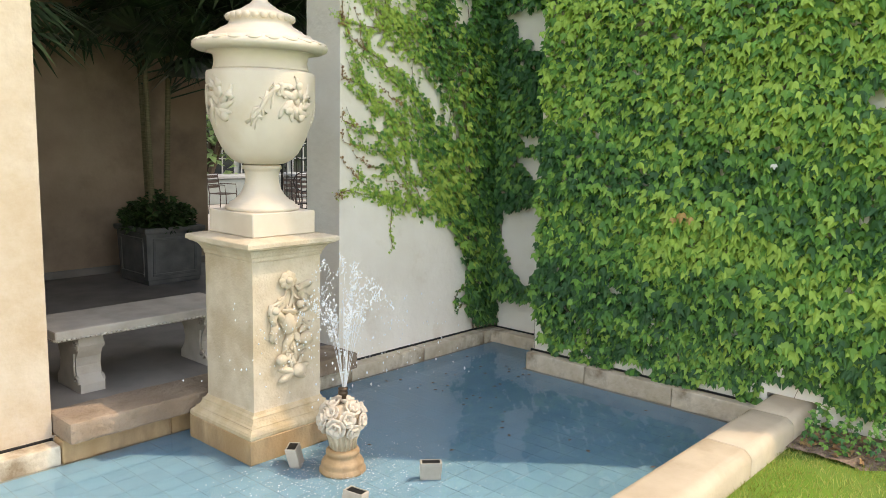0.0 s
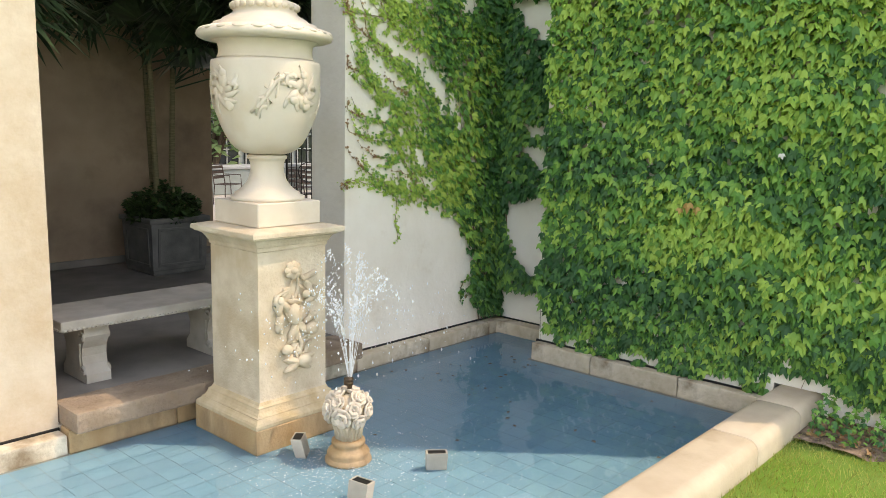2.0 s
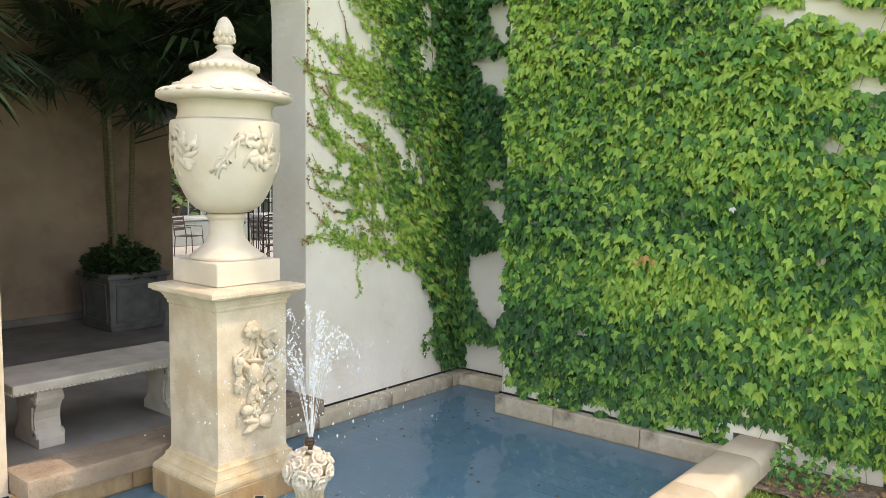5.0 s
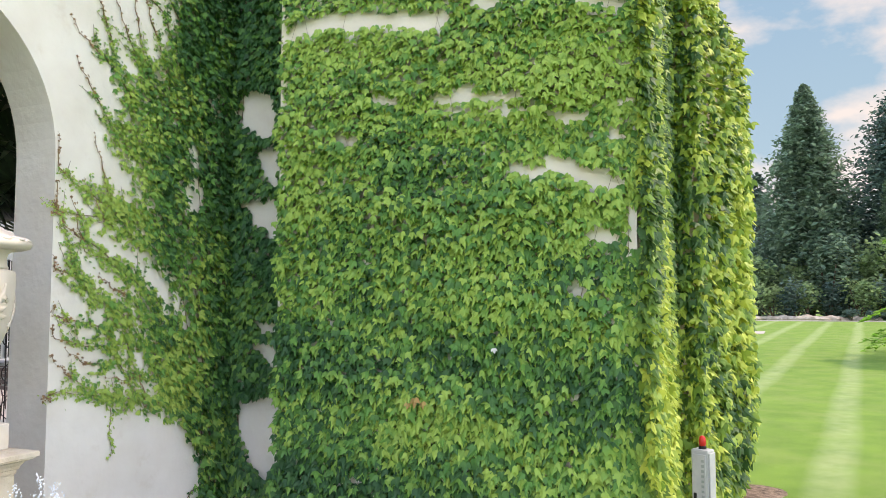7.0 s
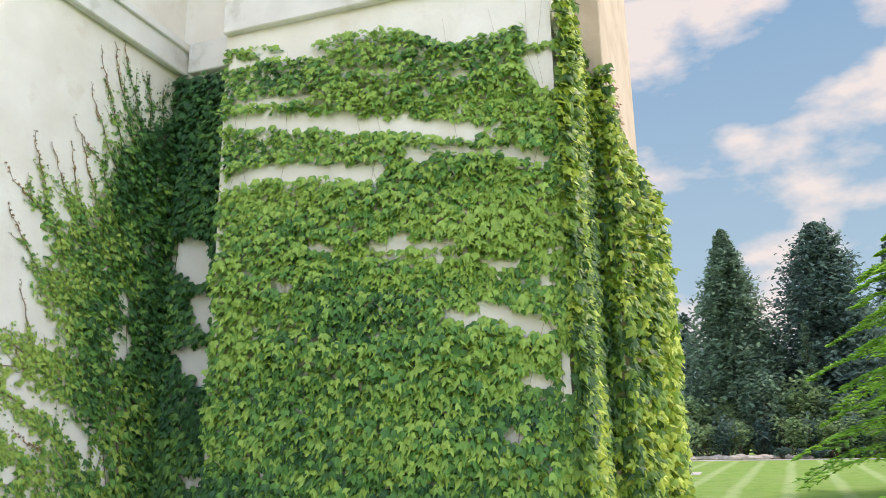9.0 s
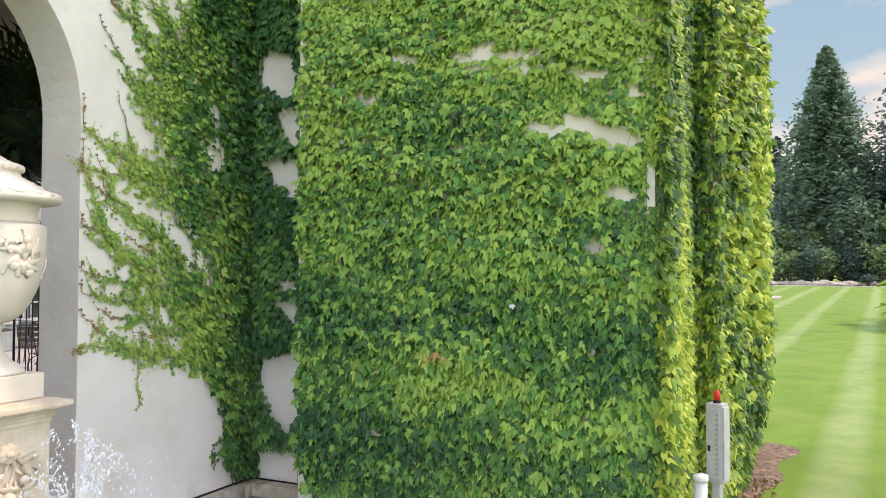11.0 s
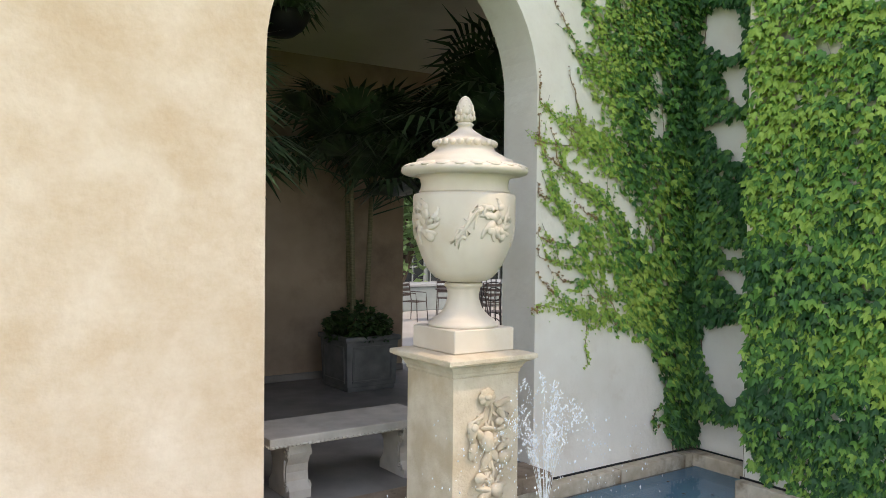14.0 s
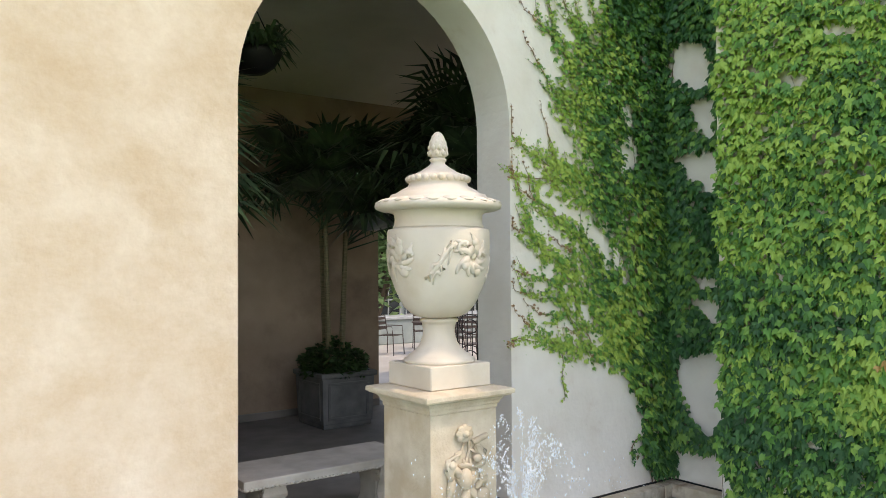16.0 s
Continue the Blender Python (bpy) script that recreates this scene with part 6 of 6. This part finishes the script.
feathery_tree((26.5, -13.0, LAWN + 0.30), 11, 6.0, 7, "light green feathery tree with drooping low branches on the lawn")
rngs = random.Random(55)
for k in range(17):
    y = 4 - 2.0 * k + rngs.uniform(-0.8, 0.8)
    tall = 6.5 + 2.2 * noise.noise((k * 0.9, 0.5, 0))
    shrub((rngs.uniform(75, 79), y, G), rngs.uniform(2.4, 3.4), tall, M_SHRUB if k % 3 else M_CONIFER, 200 + k, "leafy green shrub under the tall conifers", 1300, 0.28)
for k in range(16):
    y = 2.5 - 1.75 * k + rngs.uniform(-0.5, 0.5)
    shrub((rngs.uniform(70.5, 72.5), y, G), rngs.uniform(1.3, 2.1), rngs.uniform(2.2, 3.8), M_SHRUB if k % 2 else M_SPRUCE, 300 + k, "rounded shrub at the edge of the lawn", 900, 0.2)
for y in (-9.2, -11.0, -12.1, -15.5):
    shrub((68.5, y, G), 0.75, 1.0, M_SPRUCE, int(400 - y * 3), "small clipped round bush beside the path", 320, 0.14)
for k in range(16):
    rk = random.Random(500 + k)
    bm = blob(bmesh.new(), (0, 0, 0.12), 0.5, 2, (rk.uniform(0.9, 1.7), rk.uniform(0.8, 1.6), rk.uniform(0.4, 0.8)))
    for v in bm.verts:
        v.co *= 1 + 0.25 * noise.noise(v.co * 2.2 + Vector((k, 0, 0)))
    ob = part("rock", bm, M_ROCK)
    ob.matrix_world = pose(69.2 + rk.uniform(-0.7, 0.7), -1.5 - 0.62 * k, G, 0, 0, rk.uniform(0, 360))
    tagged(ob, "pale weathered garden rock at the edge of the lawn", "rock", "garden rocks")
structure(part("path_far", box(65.2, 67.4, -60, 40, G - 0.2, G + 0.03), M_YARD), "pale gravel path across the end of the lawn", "path")
bm = box(41.8, 44.8, -3.3, 40, LAWN - 0.3, LAWN + 0.02)
for v in bm.verts:
    v.co.z += np.interp(v.co.x, RISE_X, RISE_Z)
structure(part("path_near", bm, M_YARD), "pale path crossing the lawn", "path")
shrub((5.2, 14.2, 0.27), 1.6, 4.6, M_SHRUB, 90, "leafy green shrub before the glasshouse", 900, 0.16)

# distant sky behind the trees
def backdrop():
    m = bpy.data.materials.new("distant_sky")
    m.use_nodes = True
    n, l = m.node_tree.nodes, m.node_tree.links
    n.remove(n["Principled BSDF"])
    tc = n.new("ShaderNodeTexCoord")
    sp = n.new("ShaderNodeSeparateXYZ")
    l.new(tc.outputs["Object"], sp.inputs[0])
    mr = n.new("ShaderNodeMapRange")
    mr.inputs[1].default_value, mr.inputs[2].default_value = 0, 900
    l.new(sp.outputs[2], mr.inputs[0])
    r = n.new("ShaderNodeValToRGB")
    r.color_ramp.elements[0].color, r.color_ramp.elements[1].color = (0.215, 0.330, 0.400, 1), (0.080, 0.185, 0.330, 1)
    l.new(mr.outputs[0], r.inputs[0])
    mp = n.new("ShaderNodeMapping")
    mp.inputs["Scale"].default_value = (0.0022, 0.0022, 0.0045)
    mp.inputs["Location"].default_value = (0.3, 0.55, 0.1)
    l.new(tc.outputs["Object"], mp.inputs[0])
    no = n.new("ShaderNodeTexNoise")
    no.inputs["Scale"].default_value, no.inputs["Detail"].default_value, no.inputs["Roughness"].default_value = 1.5, 9, 0.52
    l.new(mp.outputs[0], no.inputs["Vector"])
    up = n.new("ShaderNodeMapRange")                       # more cloud overhead than by the horizon
    up.inputs[1].default_value, up.inputs[2].default_value, up.inputs[3].default_value, up.inputs[4].default_value = 420, 800, -0.045, 0.07
    l.new(sp.outputs[2], up.inputs[0])
    both = n.new("ShaderNodeMath")
    l.new(no.outputs[0], both.inputs[0])
    l.new(up.outputs[0], both.inputs[1])
    c = n.new("ShaderNodeMapRange")
    c.inputs[1].default_value, c.inputs[2].default_value, c.inputs[4].default_value = 0.51, 0.62, 0.92
    l.new(both.outputs[0], c.inputs[0])
    mx = n.new("ShaderNodeMixRGB")
    mx.inputs[2].default_value = (0.41, 0.415, 0.42, 1)
    l.new(c.outputs[0], mx.inputs[0])
    l.new(r.outputs[0], mx.inputs[1])
    em = n.new("ShaderNodeEmission")
    l.new(mx.outputs[0], em.inputs[0])
    l.new(em.outputs[0], n["Material Output"].inputs[0])
    R, rows = 1400.0, []
    for el in range(-1, 15):
        e = radians(4.0 * el)
        rows.append([(R * math.cos(e) * math.sin(radians(a)), R * math.cos(e) * math.cos(radians(a)), R * math.sin(e)) for a in range(70, 131, 4)])
    w = len(rows[0])
    fs = [(i * w + k, i * w + k + 1, (i + 1) * w + k + 1, (i + 1) * w + k) for i in range(len(rows) - 1) for k in range(w - 1)]
    ob = raw("backdrop_sky", [p for q in rows for p in q], fs, m, smooth=True)
    ob.visible_shadow = False
    structure(ob, "blue summer sky with white clouds beyond the trees", "sky")


backdrop()

# ---- pool tiles ----
P_ = 0.152
tile_me = bpy.data.meshes.new("tile")
bmt = box(-P_ / 2 + 0.0014, P_ / 2 - 0.0014, -P_ / 2 + 0.0014, P_ / 2 - 0.0014, -0.012, 0.0)
bmt.to_mesh(tile_me)
tv = np.array([v.co[:] for v in bmt.verts])
tf = [tuple(v.index for v in f.verts) for f in bmt.faces]
bmt.free()
tile_me.materials.append(M_TILE)
rest_v, rest_f, single = [], [], 0
for i in range(58):
    for j in range(19):
        x, y = -0.10 - P_ * (i + 0.5), -0.165 - P_ * (j + 0.5)
        if x > -0.66 and y < -0.93 or abs(x - PX) < 0.25 and abs(y - PY) < 0.25:
            continue
        dz = 0.0012 * noise.noise((x * 5, y * 5, 0))
        if -5.25 < x < -2.0 and -2.9 < y and single < 300 and (y > -1.5 or x < -2.9):
            ob = new("tile", tile_me)
            ob.location = (x, y, dz)
            ob.parent = pool_floor
            single += 1
        else:
            k = len(rest_v)
            rest_v += (tv + np.array((x, y, dz))).tolist()
            rest_f += [tuple(k + q for q in f) for f in tf]
tagged(raw("tile_field", rest_v, rest_f, M_TILE, pool_floor), kind="stuff")
